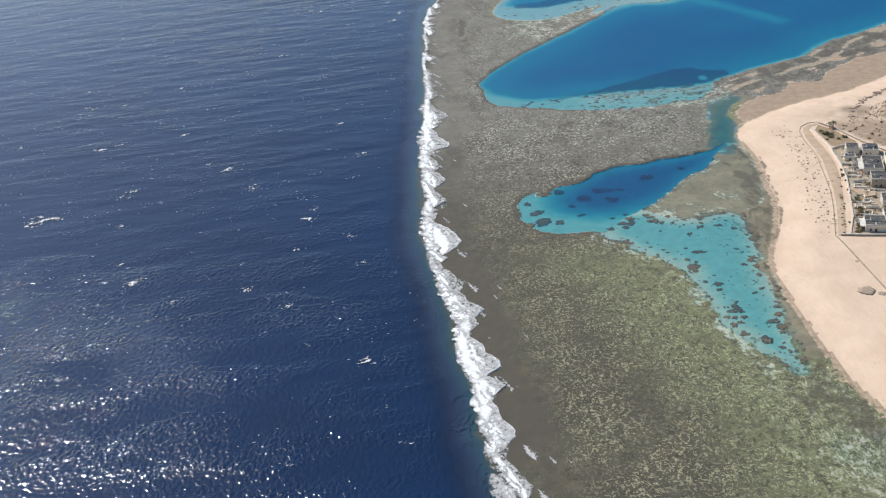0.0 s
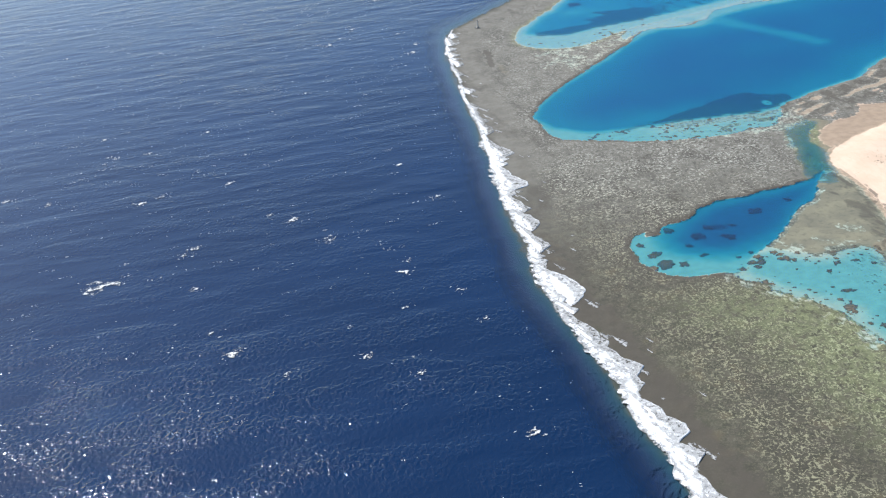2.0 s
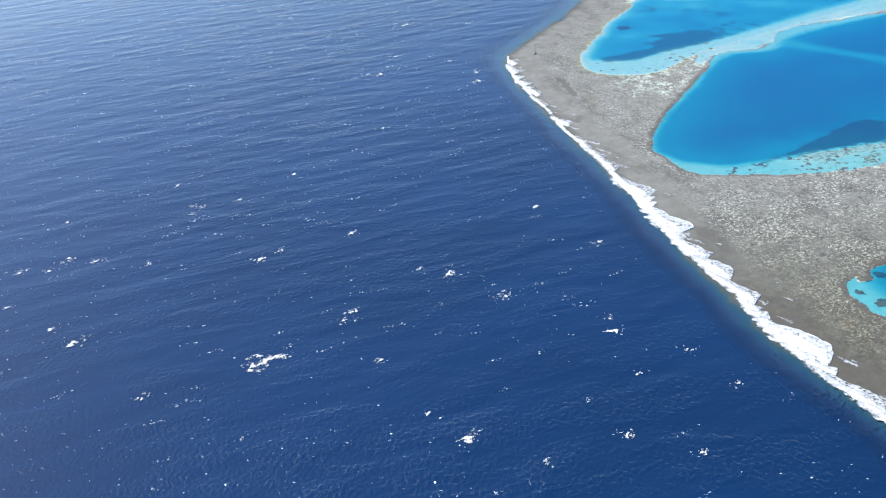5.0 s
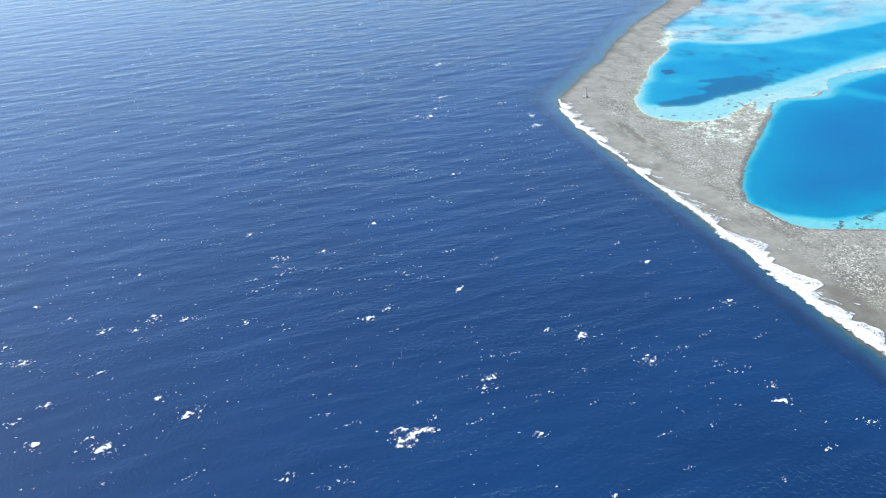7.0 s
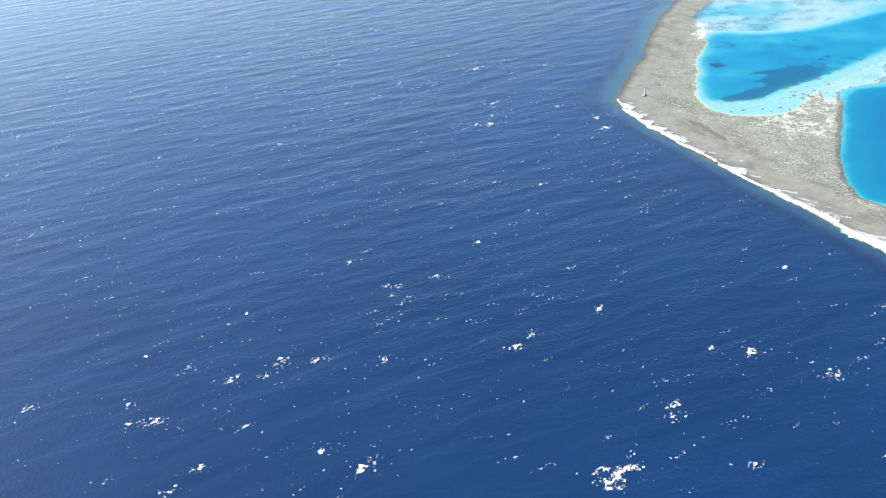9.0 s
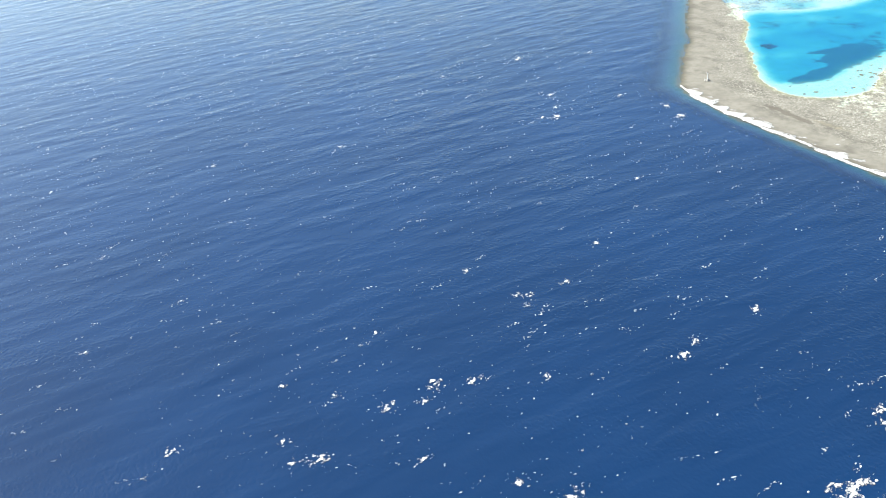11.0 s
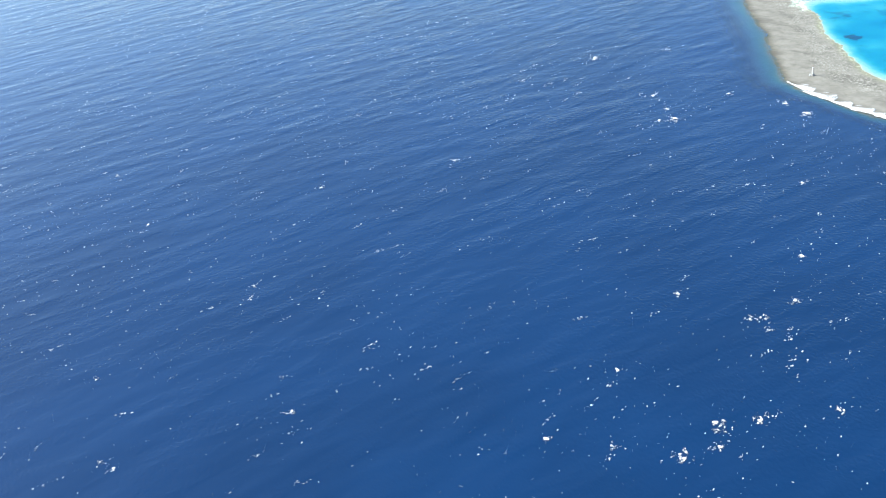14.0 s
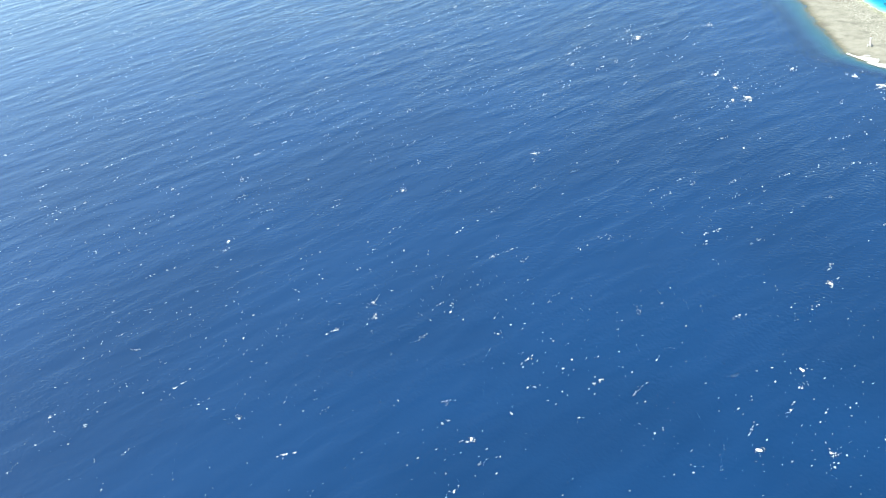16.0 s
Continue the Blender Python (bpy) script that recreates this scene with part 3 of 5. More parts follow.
    tongues = grain(0.8 * x + 0.6 * y, 2.2 * (0.8 * y - 0.6 * x), 10, 39)
    silt = np.maximum(silt, 0.35 * ramp(-4, 2, h))
    weed = np.maximum(weed, (0.56 - 0.6 * ramp(0.08, 0.25, tongues)) * ramp(-2, 2, h) * ramp(3, -2, f))
    sand = np.maximum(sand, 0.52 * ramp(0.14, 0.32, tongues) * ramp(-3, 1, h))
    sand = np.maximum(sand, ramp(-17, -8, shore) * ramp(0, 4, f))
    flat = np.maximum(ramp(-4, 0, f), ramp(-2, 0.5, h))
    z = np.maximum(z, 0.10 + 0.06 * grain(x, y, 8, 12)) * flat + z * (1 - flat)
    # bare sand off the beach lies in a little water
    z = np.where(shore < 0, z - 0.35 * ramp(0.25, 0.45, sand) * (1 - flat) * ramp(2, -5, s) * (1 - 0.25 * dry), z)
    # a murky plume on the flat beside the furrow
    silt = np.maximum(silt, 0.5 * patch(wx, wy, 27, 540, 7, 32, 6))
    # beach and dunes
    land = ramp(0, 5, shore)
    high = 0.2 + 1.5 * ramp(0, 14, shore) + 1.6 * ramp(40, 140, shore) * (1 + 0.7 * grain(x, y, 38, 13)) + 0.07 * grain(x, y, 3, 14)
    high = high + ramp(154, 166, x + 0.3 * (y - 350)) * ramp(330, 346, y) * (0.5 * grain(x, y, 11, 41) + 0.25 * grain(x, y, 4, 42))
    z = np.where(z < 0, DEEPEST * (np.exp(np.minimum(z, 0) * SQUEEZE / DEEPEST) - 1), z)
    z = z * (1 - land) + np.maximum(high, 0.1) * land
    sand = np.maximum(sand, ramp(-0.6, 0.6, shore))
    weed = weed * (1 - land)
    wrack = ramp(-0.2, 0.6, shore + 0.8 * grain(x, y, 6, 43)) * ramp(2.8, 1.6, shore + 0.8 * grain(x, y, 6, 43)) * ramp(352, 342, y) * ramp(270, 284, y)
    weed = np.maximum(weed, (0.58 + 0.25 * grain(x, y, 3, 45)) * wrack)
    maze = maze * (1 - land) * (1 - sand * 0.6) * (1 - 0.9 * np.clip(silt, 0, 1))
    # the flat lies barer towards the point
    bare = ramp(290, 450, y + 0.5 * x) * ramp(0, 6, edge)
    maze = maze * (1 - 0.45 * bare * ramp(500, 560, y + 0.6 * x))
    weed = np.where((h < -3) & (g < -2), weed * (1 - 0.6 * bare * ramp(34, 20, edge)), weed)
    # a dark growing rim round the pools
    shoal = inside_by(SHOAL, wx, wy, 20)
    for outline in (BAY, LAGOON):
        d = inside_by(outline, wx, wy, 20)
        weed = np.maximum(weed, 0.66 * ramp(-1.3, -0.3, d) * ramp(1.3, 0.6, d) * (1 - land) * ramp(1, -4, f) * ramp(1, -3, h) * ramp(1, -3, shoal) * ramp(1, -3, s) * ramp(0, -5, d3) * ramp(-3, -9, narrow) * (1 - fringe))
    furrow = inside_by(FURROW, wx, wy, 20)
    weed = np.maximum(weed, 0.80 * ramp(-0.8, 0.3, furrow))
    wet = np.maximum(ramp(1.2, -0.2, shore) * ramp(-3, -1, shore), ramp(-2, 4, f) * ramp(9, 3, shore))
    scrub = ramp(156, 164, x + 0.3 * (y - 350)) * ramp(332, 345, y) * ramp(392, 372, y - 0.2 * (x - 160)) * (0.7 + 0.6 * grain(x, y, 9, 31))
    wet = np.maximum(np.maximum(wet, 0.95 * scrub), ramp(-2, 1, h))
    return z, sand, weed, np.clip(maze, 0, 1), np.clip(green, 0, 1), bare, np.maximum(np.maximum(ramp(-4, -1.0, shore), ramp(-10, -4, f)), 0.2 * ramp(-2, 1, h)), wet, np.clip(silt, 0, 1)


gx, gy = np.meshgrid(spread(-24, 240, 0.85, -3900, 3900), spread(160, 840, 0.85, -900, 4600))
gz, *cover = lie(gx, gy)
ground_mesh = sheet("ground", gx, gy, gz, **dict(zip(("sand", "weed", "maze", "green", "bare", "land", "wet", "silt"), cover)))
ground_mesh.materials.append(SEABED)
tagged(new("ground", ground_mesh), "coral reef flat with blue lagoons and a pale sand beach", "reef", kind="structure")

# ---- sea ----
rng = np.random.default_rng(7)
WAVES = []
for k in range(46):
    length = 4.2 * (30 / 4.2) ** (k / 45)
    turn = rng.normal(0, 0.34) + 0.10
    WAVES.append((length, math.sin(turn), -math.cos(turn), 0.0019 * length ** 0.62 * rng.uniform(0.5, 1.3), rng.uniform(0, 6.28)))


def swell(x, y):
    z = np.zeros(np.shape(x))
    for length, dx, dy, high, phase in WAVES:
        s = np.sin(6.2832 / length * (dx * x + dy * y) + phase)
        z += high * (s + 0.22 * (2 * s * s - 1))
    return z


sx, sy = np.meshgrid(spread(-440, 140, 1.6, -3900, 3900), spread(170, 1280, 1.6, -900, 4600))
open_sea = -inside_by(REEF, sx, sy, 130)
rough = ramp(-2, 6, open_sea)
step_x = np.gradient(sx, axis=1)
step_y = np.gradient(sy, axis=0)
sz = swell(sx, sy) * ramp(5, 26, open_sea) * ramp(6, 2, np.maximum(step_x, step_y)) - 0.02
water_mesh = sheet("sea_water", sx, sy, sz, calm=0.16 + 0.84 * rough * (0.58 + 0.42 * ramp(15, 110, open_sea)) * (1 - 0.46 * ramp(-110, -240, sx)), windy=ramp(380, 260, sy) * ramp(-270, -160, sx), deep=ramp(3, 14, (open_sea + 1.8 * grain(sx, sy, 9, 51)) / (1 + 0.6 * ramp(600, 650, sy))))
water_mesh.materials.append(WATER)
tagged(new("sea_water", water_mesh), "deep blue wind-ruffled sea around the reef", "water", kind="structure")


def sea_level(x, y):
    return float(swell(np.array([x]), np.array([y]))[0])


def ground_at(x, y):
    """The ground's height, between the four nearest corners of its mesh."""
    i = int(np.clip(np.searchsorted(gx[0], x) - 1, 0, gx.shape[1] - 2))
    j = int(np.clip(np.searchsorted(gy[:, 0], y) - 1, 0, gy.shape[0] - 2))
    f, g = (x - gx[0, i]) / (gx[0, i + 1] - gx[0, i]), (y - gy[j, 0]) / (gy[j + 1, 0] - gy[j, 0])
    return float((gz[j, i] * (1 - f) + gz[j, i + 1] * f) * (1 - g) + (gz[j + 1, i] * (1 - f) + gz[j + 1, i + 1] * f) * g)


# ---- surf on the reef's edge ----
CREST_X, CREST_Y = zip(*[p for p in REEF[1:] if p[1] < 660 and p[0] < 60])


def crest(y):
    return float(np.interp(y, CREST_Y, CREST_X))


def breaker(x0, y0, x1, y1, wide, high, seed, name, label, group, ragged=1.0, strong=1.0):
    """A broken wave: a tongue of froth bulging over the reef, crisp in front, torn and bright on its sea side."""
    along = np.array([x1 - x0, y1 - y0])
    length = np.hypot(*along)
    along = along / length
    across = np.array([-along[1], along[0]])
    if across[0] < 0:
        across = -across
    lots = np.random.default_rng(seed)
    nu, nv = max(14, int(length / 0.3)), max(10, int(wide / 0.22))
    u, v = np.meshgrid(np.linspace(0, 1, nu), np.linspace(-0.26, 1, nv))
    p, tip, lobes = lots.uniform(0.5, 1.0), lots.uniform(0.76, 0.90), lots.uniform(1.5, 3.2)
    front = (np.clip(u / tip, 0.001, 1) ** p) * np.clip((1 - u) / (1 - tip), 0, 1)
    front = front * (0.80 + 0.20 * np.abs(np.sin(3.1416 * (u * lobes + lots.random())))) * (1 + 0.12 * grain(u * length, u * 0 + seed * 3.3, 2.6, 44))
    spikes = 0.45 + 0.75 * np.sin(np.pi * u) + 0.9 * grain(u * length, u * 0 + seed * 7.7, 2.2, 45, 4)
    off = np.where(v > 0, v * front, v * np.maximum(spikes, 0.05)) * wide
    off = off + (v > 0.05) * (v < 0.95) * 0.10 * wide * front * grain(u * length * 2, v * wide, 2.0, 46)
    x = x0 + along[0] * u * length + across[0] * off
    y = y0 + along[1] * u * length + across[1] * off
    torn, fine = grain(x, y, 1.8, 40 + seed), grain(x, y, 0.7, 80 + seed)
    fall = lots.uniform(0.24, 0.46)
    cover = np.where(v < 0.06, 0.55 + 0.75 * ramp(-0.26, 0.06, v), 1.30 - 0.68 * ramp(fall - 0.14, fall + 0.14, v + 0.08 * torn) + 0.34 * ramp(0.90, 0.98, v)) * strong * ramp(0, 0.05, u) * ramp(1, 0.97, u)
    cover = cover + (0.65 * torn + 0.35 * fine) * ragged * ramp(0.20, -0.30, v) + (0.08 * torn + 0.26 * fine) * ramp(0.2, 0.6, v)
    z = 0.22 + 0.55 * high * (0.25 + 0.75 * ramp(0.0, 0.92, v) ** 2) * np.sin(np.pi * np.clip(u, 0.02, 0.98)) ** 0.5 + 0.10 * torn + 0.05 * fine
    z[-1] = 0.12
    full = 0.25 * (cover[:-1, :-1] + cover[1:, :-1] + cover[1:, 1:] + cover[:-1, 1:])
    me = sheet(name, x, y, z, keep=full > 0.16, cover=cover)
    me.materials.append(SURF)
    return tagged(new(name, me), label, "wave", group)


dice = random.Random(11)
y, n = 628.0, 0
while y > 140:
    far = 0.62 if y > 540 else 0.70 if y > 440 else 0.76 if y > 340 else 0.92
    length = dice.choice((dice.uniform(7, 14), dice.uniform(14, 24), dice.uniform(22, 32))) * (0.7 if y > 560 else 1.0)
    power = 1.05 + 0.6 * float(grain(np.array([0.0]), np.array([y - length / 2]), 46, 77, 2)[0])
    reach = (1.4 + length * dice.uniform(0.18, 0.36)) * far * power
    lean = dice.uniform(0.6, 4.6) * far
    if y < 450 or dice.random() < 0.7:
        breaker(crest(y) + dice.uniform(-0.6, 1.2), y, crest(y - length) + 0.8 + lean, y - length, reach, dice.uniform(0.25, 0.8), n,
                "breaking_wave", "white foaming wave breaking on the outer edge of the reef", "waves breaking along the reef", strong=min(1.0, (1.0 if y < 330 else 0.84 if y < 430 else 0.70) * (0.6 + 0.4 * power)))
    if dice.random() < 0.85:
        s, w = dice.uniform(3, 8), dice.uniform(1.6, 3.4)
        yy = y - dice.uniform(0, length)
        xx = crest(yy) + dice.uniform(4.5, 10.5) * far
        breaker(xx, yy, xx + s * 0.35, yy - s, w * far, dice.uniform(0.12, 0.25), 100 + n, "spent_wave", "small spent wave with a thin foam front on the shallow reef", "spent waves on the reef flat", strong=dice.uniform(0.34, 0.48))
    y -= length * dice.uniform(0.40, 0.80)
    n += 1

for k in range(16):
    yy = dice.uniform(150, 560)
    xx = crest(yy) + dice.uniform(8, 19) * (0.7 if yy > 420 else 1.0)
    s = dice.uniform(1.2, 3.6)
    breaker(xx, yy, xx + s * 0.4, yy - s, dice.uniform(0.6, 1.3), 0.12, 200 + k, "spent_wave", "small spent wave with a thin foam front on the shallow reef", "spent waves on the reef flat", strong=0.44)

# torn ribbon of foam all along the edge, between and behind the breakers
wx_, wy_ = np.meshgrid(np.linspace(-1, 1, 36), np.arange(140, 634, 0.4))
thick = np.interp(wy_, [140, 420, 560, 634], [1.1, 0.9, 0.6, 0.5])
wide_ = 2.7 * (1 + 0.6 * grain(wx_ * 0, wy_, 16, 71)) * thick
lx = np.interp(wy_, CREST_Y, CREST_X) + 1.3 * thick + 2.3 * thick * grain(wx_ * 0, wy_, 18, 70) + wx_ * wide_
lace_cover = (0.92 + 0.5 * grain(wx_ * 0, wy_, 46, 77, 2)) * (1 - np.abs(wx_) ** 1.8) + 0.45 * grain(lx, wy_, 3.0, 72) + 0.25 * grain(lx, wy_, 0.9, 75, 2) + 0.25 * grain(lx, wy_, 20, 73) - 0.42 * ramp(430, 540, wy_)
lace_z = 0.30 + 0.10 * grain(lx, wy_, 1.5, 74)
full = 0.25 * (lace_cover[:-1, :-1] + lace_cover[1:, :-1] + lace_cover[1:, 1:] + lace_cover[:-1, 1:])
lace_mesh = sheet("surf_wash", lx, wy_, lace_z, keep=full > 0.2, cover=lace_cover)
lace_mesh.materials.append(SURF)
tagged(new("surf_wash", lace_mesh), "torn lace of white foam along the reef's edge", "foam", kind="stuff")


# ---- whitecaps on the open sea ----
def whitecap(x, y, size, seed, spread_=1.6):
    """A patch of broken water: a bright head and torn streaks trailing from it."""
    size = size * spread_
    half = size * 0.75
    n = max(12, int(2 * half / 0.16))
    px, py = np.meshgrid(np.linspace(-half, half, n), np.linspace(-half, half, n))
    turn = 0.35 + 0.5 * hashed(np.array([seed]), np.array([3]), 5)[0]
    a, b = px * math.cos(turn) + py * math.sin(turn), -px * math.sin(turn) + py * math.cos(turn)
    a, b = a + 0.16 * size * grain(px, py, 0.4 * size, 600 + seed), b + 0.16 * size * grain(px, py, 0.4 * size, 700 + seed)
    r = np.sqrt((a / (0.54 * size)) ** 2 + ((b - 0.18 * a * a / size) / (0.36 * size)) ** 2)
    cover = 0.58 + 0.05 * min(size, 7) - 0.62 * r + 1.5 * grain(a * 0.8 + b * 0.5, b * 1.3 - a * 0.4, 0.30 * size, 300 + seed, 4) + 0.55 * grain(px, py, 0.5, 400 + seed, 2)
    z = swell(px + x, py + y) + 0.05 + 0.16 * np.clip(cover, 0, 1) + 0.05 * grain(px, py, 0.4, 500 + seed)
    full = 0.25 * (cover[:-1, :-1] + cover[1:, :-1] + cover[1:, 1:] + cover[:-1, 1:])
    whole = full > 0.22
    if whole.sum() < 6:
        return
    top = new("whitecap")
    top.location = (x, y, sea_level(x, y))
    tagged(top, "large tumbling white whitecap on dark blue sea" if size > 3 else "small patch of white foam on dark blue sea", "whitecap", "whitecaps on the open sea")
    left, pieces = whole.copy(), []
    while left.any() and len(pieces) < 9:               # one torn piece after another, from its thickest froth
        one = np.zeros_like(whole)
        one[np.unravel_index(np.argmax(np.where(left, full, -1)), full.shape)] = True
        count = 0
        while one.sum() > count:
            count = one.sum()
            grown = one.copy()
            grown[1:] |= one[:-1]
            grown[:-1] |= one[1:]
            grown[:, 1:] |= one[:, :-1]
            grown[:, :-1] |= one[:, 1:]
            one = grown & left
        left &= ~one
        if count > 3 or not pieces:
            pieces.append(one)
    for one in pieces:
        me = sheet("froth", px, py, z - sea_level(x, y), keep=one, cover=0.9 * np.clip(cover, 0, 1))
        me.materials.append(FLECK)
        new("froth", me).parent = top


NEAR_CAPS = [(-151, 355, 5.2), (-121, 375, 2.4), (-85, 388, 3.2), (-29, 389, 2.2), (-93, 396, 1.8), (-103, 296, 2.8), (-124, 370, 2.6), (-63, 283, 1.9), (-47, 332, 2.4), (-72, 366, 3.0), (-147, 426, 2.4),
             (-111, 435, 2.2), (-24, 235, 2.2), (-167, 486, 2.4), (-49, 308, 1.5), (-27, 294, 1.4), (-45, 340, 2.0), (-31, 314, 1.8), (-49, 270, 1.4), (-110, 311, 1.6), (-118, 342, 1.9), (-40, 428, 1.6), (-87, 280, 1.4)]
MID_CAPS = [(-210, 390, 3.9), (-217, 456, 3.4), (-206, 451, 3.2), (-234, 453, 3.0), (-252, 411, 2.4), (-255, 390, 3.0), (-236, 381, 4.4), (-139, 430, 2.0), (-187, 440, 2.2), (-176, 516, 2.2), (-246, 468, 2.0),
            (-151, 487, 2.4), (-170, 489, 2.1), (-188, 349, 2.2), (-260, 405, 2.2), (-170, 481, 1.8), (-239, 388, 2.0), (-261, 441, 3.4), (-268, 444, 2.0), (-224, 450, 2.2), (-218, 402, 2.6), (-236, 425, 1.8), (-221, 495, 1.6),
            (-297, 468, 2.2), (-305, 461, 1.8), (-258, 482, 1.8), (-267, 455, 1.6)]
FAR_CAPS = [(-68, 640, 3.2), (-54, 650, 3.6), (-45, 669, 3.2), (-16, 596, 4.4), (-73, 723, 2.2), (-24, 741, 4.6), (14, 722, 3.4), (-62, 637, 4.2), (-166, 672, 3.0), (-76, 547, 2.6), (-125, 506, 2.6), (-287, 625, 2.4),
            (-292, 617, 1.8), (-310, 542, 2.4), (-365, 556, 2.4), (-302, 710, 2.0), (-269, 759, 2.2), (-227, 690, 2.4), (-304, 561, 1.6), (-19, 642, 2.6), (-11, 613, 3.2), (-273, 558, 1.8), (-353, 576, 1.6), (-75, 741, 2.6),
            (-169, 764, 2.2), (-297, 778, 2.2), (-354, 602, 1.8)]
for k, (cx, cy, size) in enumerate(NEAR_CAPS + MID_CAPS + FAR_CAPS):
    whitecap(cx, cy, size, k, 1.6 if k < len(NEAR_CAPS) else 1.35 if k < len(NEAR_CAPS + MID_CAPS) else 1.1)


def flecks(count):
    """Many small scraps of foam, thickest in windy streaks."""
    r = np.random.default_rng(3)
    x, y = r.uniform(-430, 0, count * 4), r.uniform(190, 1260, count * 4)
    streak = grain(x * 0.7 + y * 0.3, y * 0.7 - x * 0.3, 26, 91, 3) + 0.15 * np.clip((-x - 40) / 200, 0, 1)
    fit_in = (streak + r.uniform(-0.35, 0.35, x.shape) > 0.12) & (-inside_by(REEF, x, y, 60) > 8)
    x, y = x[fit_in][:count], y[fit_in][:count]
    big = np.zeros(len(x))
    for cx, cy, size in NEAR_CAPS + MID_CAPS + FAR_CAPS:      # broken bits round the whitecaps
        m = int(4 * size)
        x, y = np.append(x, cx + r.normal(0, size * 1.3, m)), np.append(y, cy + r.normal(0, size * 0.8, m))
        big = np.append(big, np.full(m, 0.24))
    cx, cy = r.uniform(-430, -8, 480), r.uniform(190, 900, 480)       # torn rows along the crests
    for a, b in zip(cx, cy):
        if -inside_by(REEF, np.array([a]), np.array([b]), 60)[0] > 8:
            m, t = r.integers(5, 13), r.normal(0.1, 0.3)
            u, v = r.normal(0, 1.7, m), r.normal(0, 0.45, m)
            x, y = np.append(x, a + u * math.cos(t) - v * math.sin(t)), np.append(y, b + u * math.sin(t) + v * math.cos(t))
            big = np.append(big, r.uniform(0.05, 0.3, m))
    verts, faces = [], []
    base = swell(x, y)
    for px, py, pz, more in zip(x, y, base, big):
        n = 8
        size, slim, turn = 0.11 + 0.6 * more * r.random() + 0.34 * r.random() ** 3.0, r.uniform(0.25, 0.55), r.normal(0.1, 0.4)
        k = len(verts)
        verts.append((px, py, pz + 0.14))
        for j in range(n):
            a = 6.2832 * j / n
            q = size * r.uniform(0.35, 1.4)
            u, v = q * math.cos(a), q * slim * math.sin(a)
            verts.append((px + u * math.cos(turn) - v * math.sin(turn), py + u * math.sin(turn) + v * math.cos(turn), pz + 0.05))
            faces.append((k, k + 1 + j, k + 1 + (j + 1) % n))
    me = bpy.data.meshes.new("foam_flecks")
    me.from_pydata(verts, [], faces)
    me.attributes.new("cover", "FLOAT", "POINT").data.foreach_set("value", np.full(len(verts), 0.84, np.float32))
    me.materials.append(FLECK)
    return tagged(new("foam_flecks", me), "scattered small white foam flecks on the wind-ruffled sea", "foam", kind="stuff")


flecks(10500)


# ---- coral heads in the shallows ----
def lump(radius, tall, seed, name, material, rough_=0.28, sides=2):
    bm = bmesh.new()
    bmesh.ops.create_icosphere(bm, subdivisions=sides, radius=1.0)
    for v in bm.verts:
        k = 1 + rough_ * (1.5 * noise.noise(v.co * 1.7 + Vector((seed * 3.1, 0, 0))) + 0.8 * noise.noise(v.co * 4.3 + Vector((0, seed * 5.3, 0))))
        v.co = Vector((v.co.x * k * radius, v.co.y * k * radius, v.co.z * (0.8 + 0.2 * k) * tall))
    for f in bm.faces:
        f.smooth = True
    me = bpy.data.meshes.new(name)
    bm.to_mesh(me)
    bm.free()
    me.materials.append(material)
    return me


HEADS = [lump(1.0, 0.16, k, "coral_head", CORAL, 0.48, 4) for k in range(12)]


def coral_head(x, y, size, label, group):
    ob = new("coral_head", HEADS[dice.randrange(12)])
    ob.location = (x, y, ground_at(x, y) - 0.01)
    ob.rotation_euler = (0, 0, dice.uniform(0, 6.28))
    ob.scale = (size * dice.uniform(1.0, 1.5), size * dice.uniform(0.75, 1.1), 0.45)
    return tagged(ob, label, "coral", group)


for cx, cy, size in [(32, 325, 1.7), (34, 317, 2.2), (36, 310, 2.1), (31, 308, 1.4), (44, 333, 2.0), (41, 308, 1.5), (49, 312, 1.2), (52, 326, 2.3), (58, 331, 1.6), (62, 322, 2.4), (66, 330, 1.3), (47, 320, 1.2), (78, 338, 2.2), (92, 343, 1.4)]:
    coral_head(cx, cy, size, "dark brown coral head under clear blue water", "coral heads in the bay")
placed = 0
while placed < 210:
    cx, cy = dice.uniform(54, 108), dice.uniform(212, 312)
    d = inside_by(SHOAL, np.array([cx]), np.array([cy]))[0]
    if d < -1.5 or (d > 6 and dice.random() < 0.72):
        continue
    coral_head(cx, cy, 0.22 + 1.15 * dice.random() ** 2.8, "small dark coral head on the turquoise sandy shoal", "coral heads on the shoal")
    placed += 1
for k in range(150):
    cx, cy = dice.uniform(36, 122), dice.uniform(409, 432)
    if inside_by(LAGOON, np.array([cx]), np.array([cy]))[0] > 0.5:
        coral_head(cx, cy, 0.25 + 0.8 * dice.random() ** 2.5, "small dark coral head in the lagoon's pale margin", "coral heads in the lagoon")
for k in range(60):
    cx, cy = dice.uniform(46, 130), dice.uniform(563, 602)
    if inside_by(POOL, np.array([cx]), np.array([cy]))[0] > 0.5 and inside_by(GRASS, np.array([cx]), np.array([cy]))[0] < 0:
        coral_head(cx, cy, 0.3 + 1.0 * dice.random() ** 2, "small dark coral head on the pale sand of the pool", "coral heads in the pool")
coral_head(96, 658, 4.5, "round dark coral patch in the turquoise pool", "coral heads in the pool")


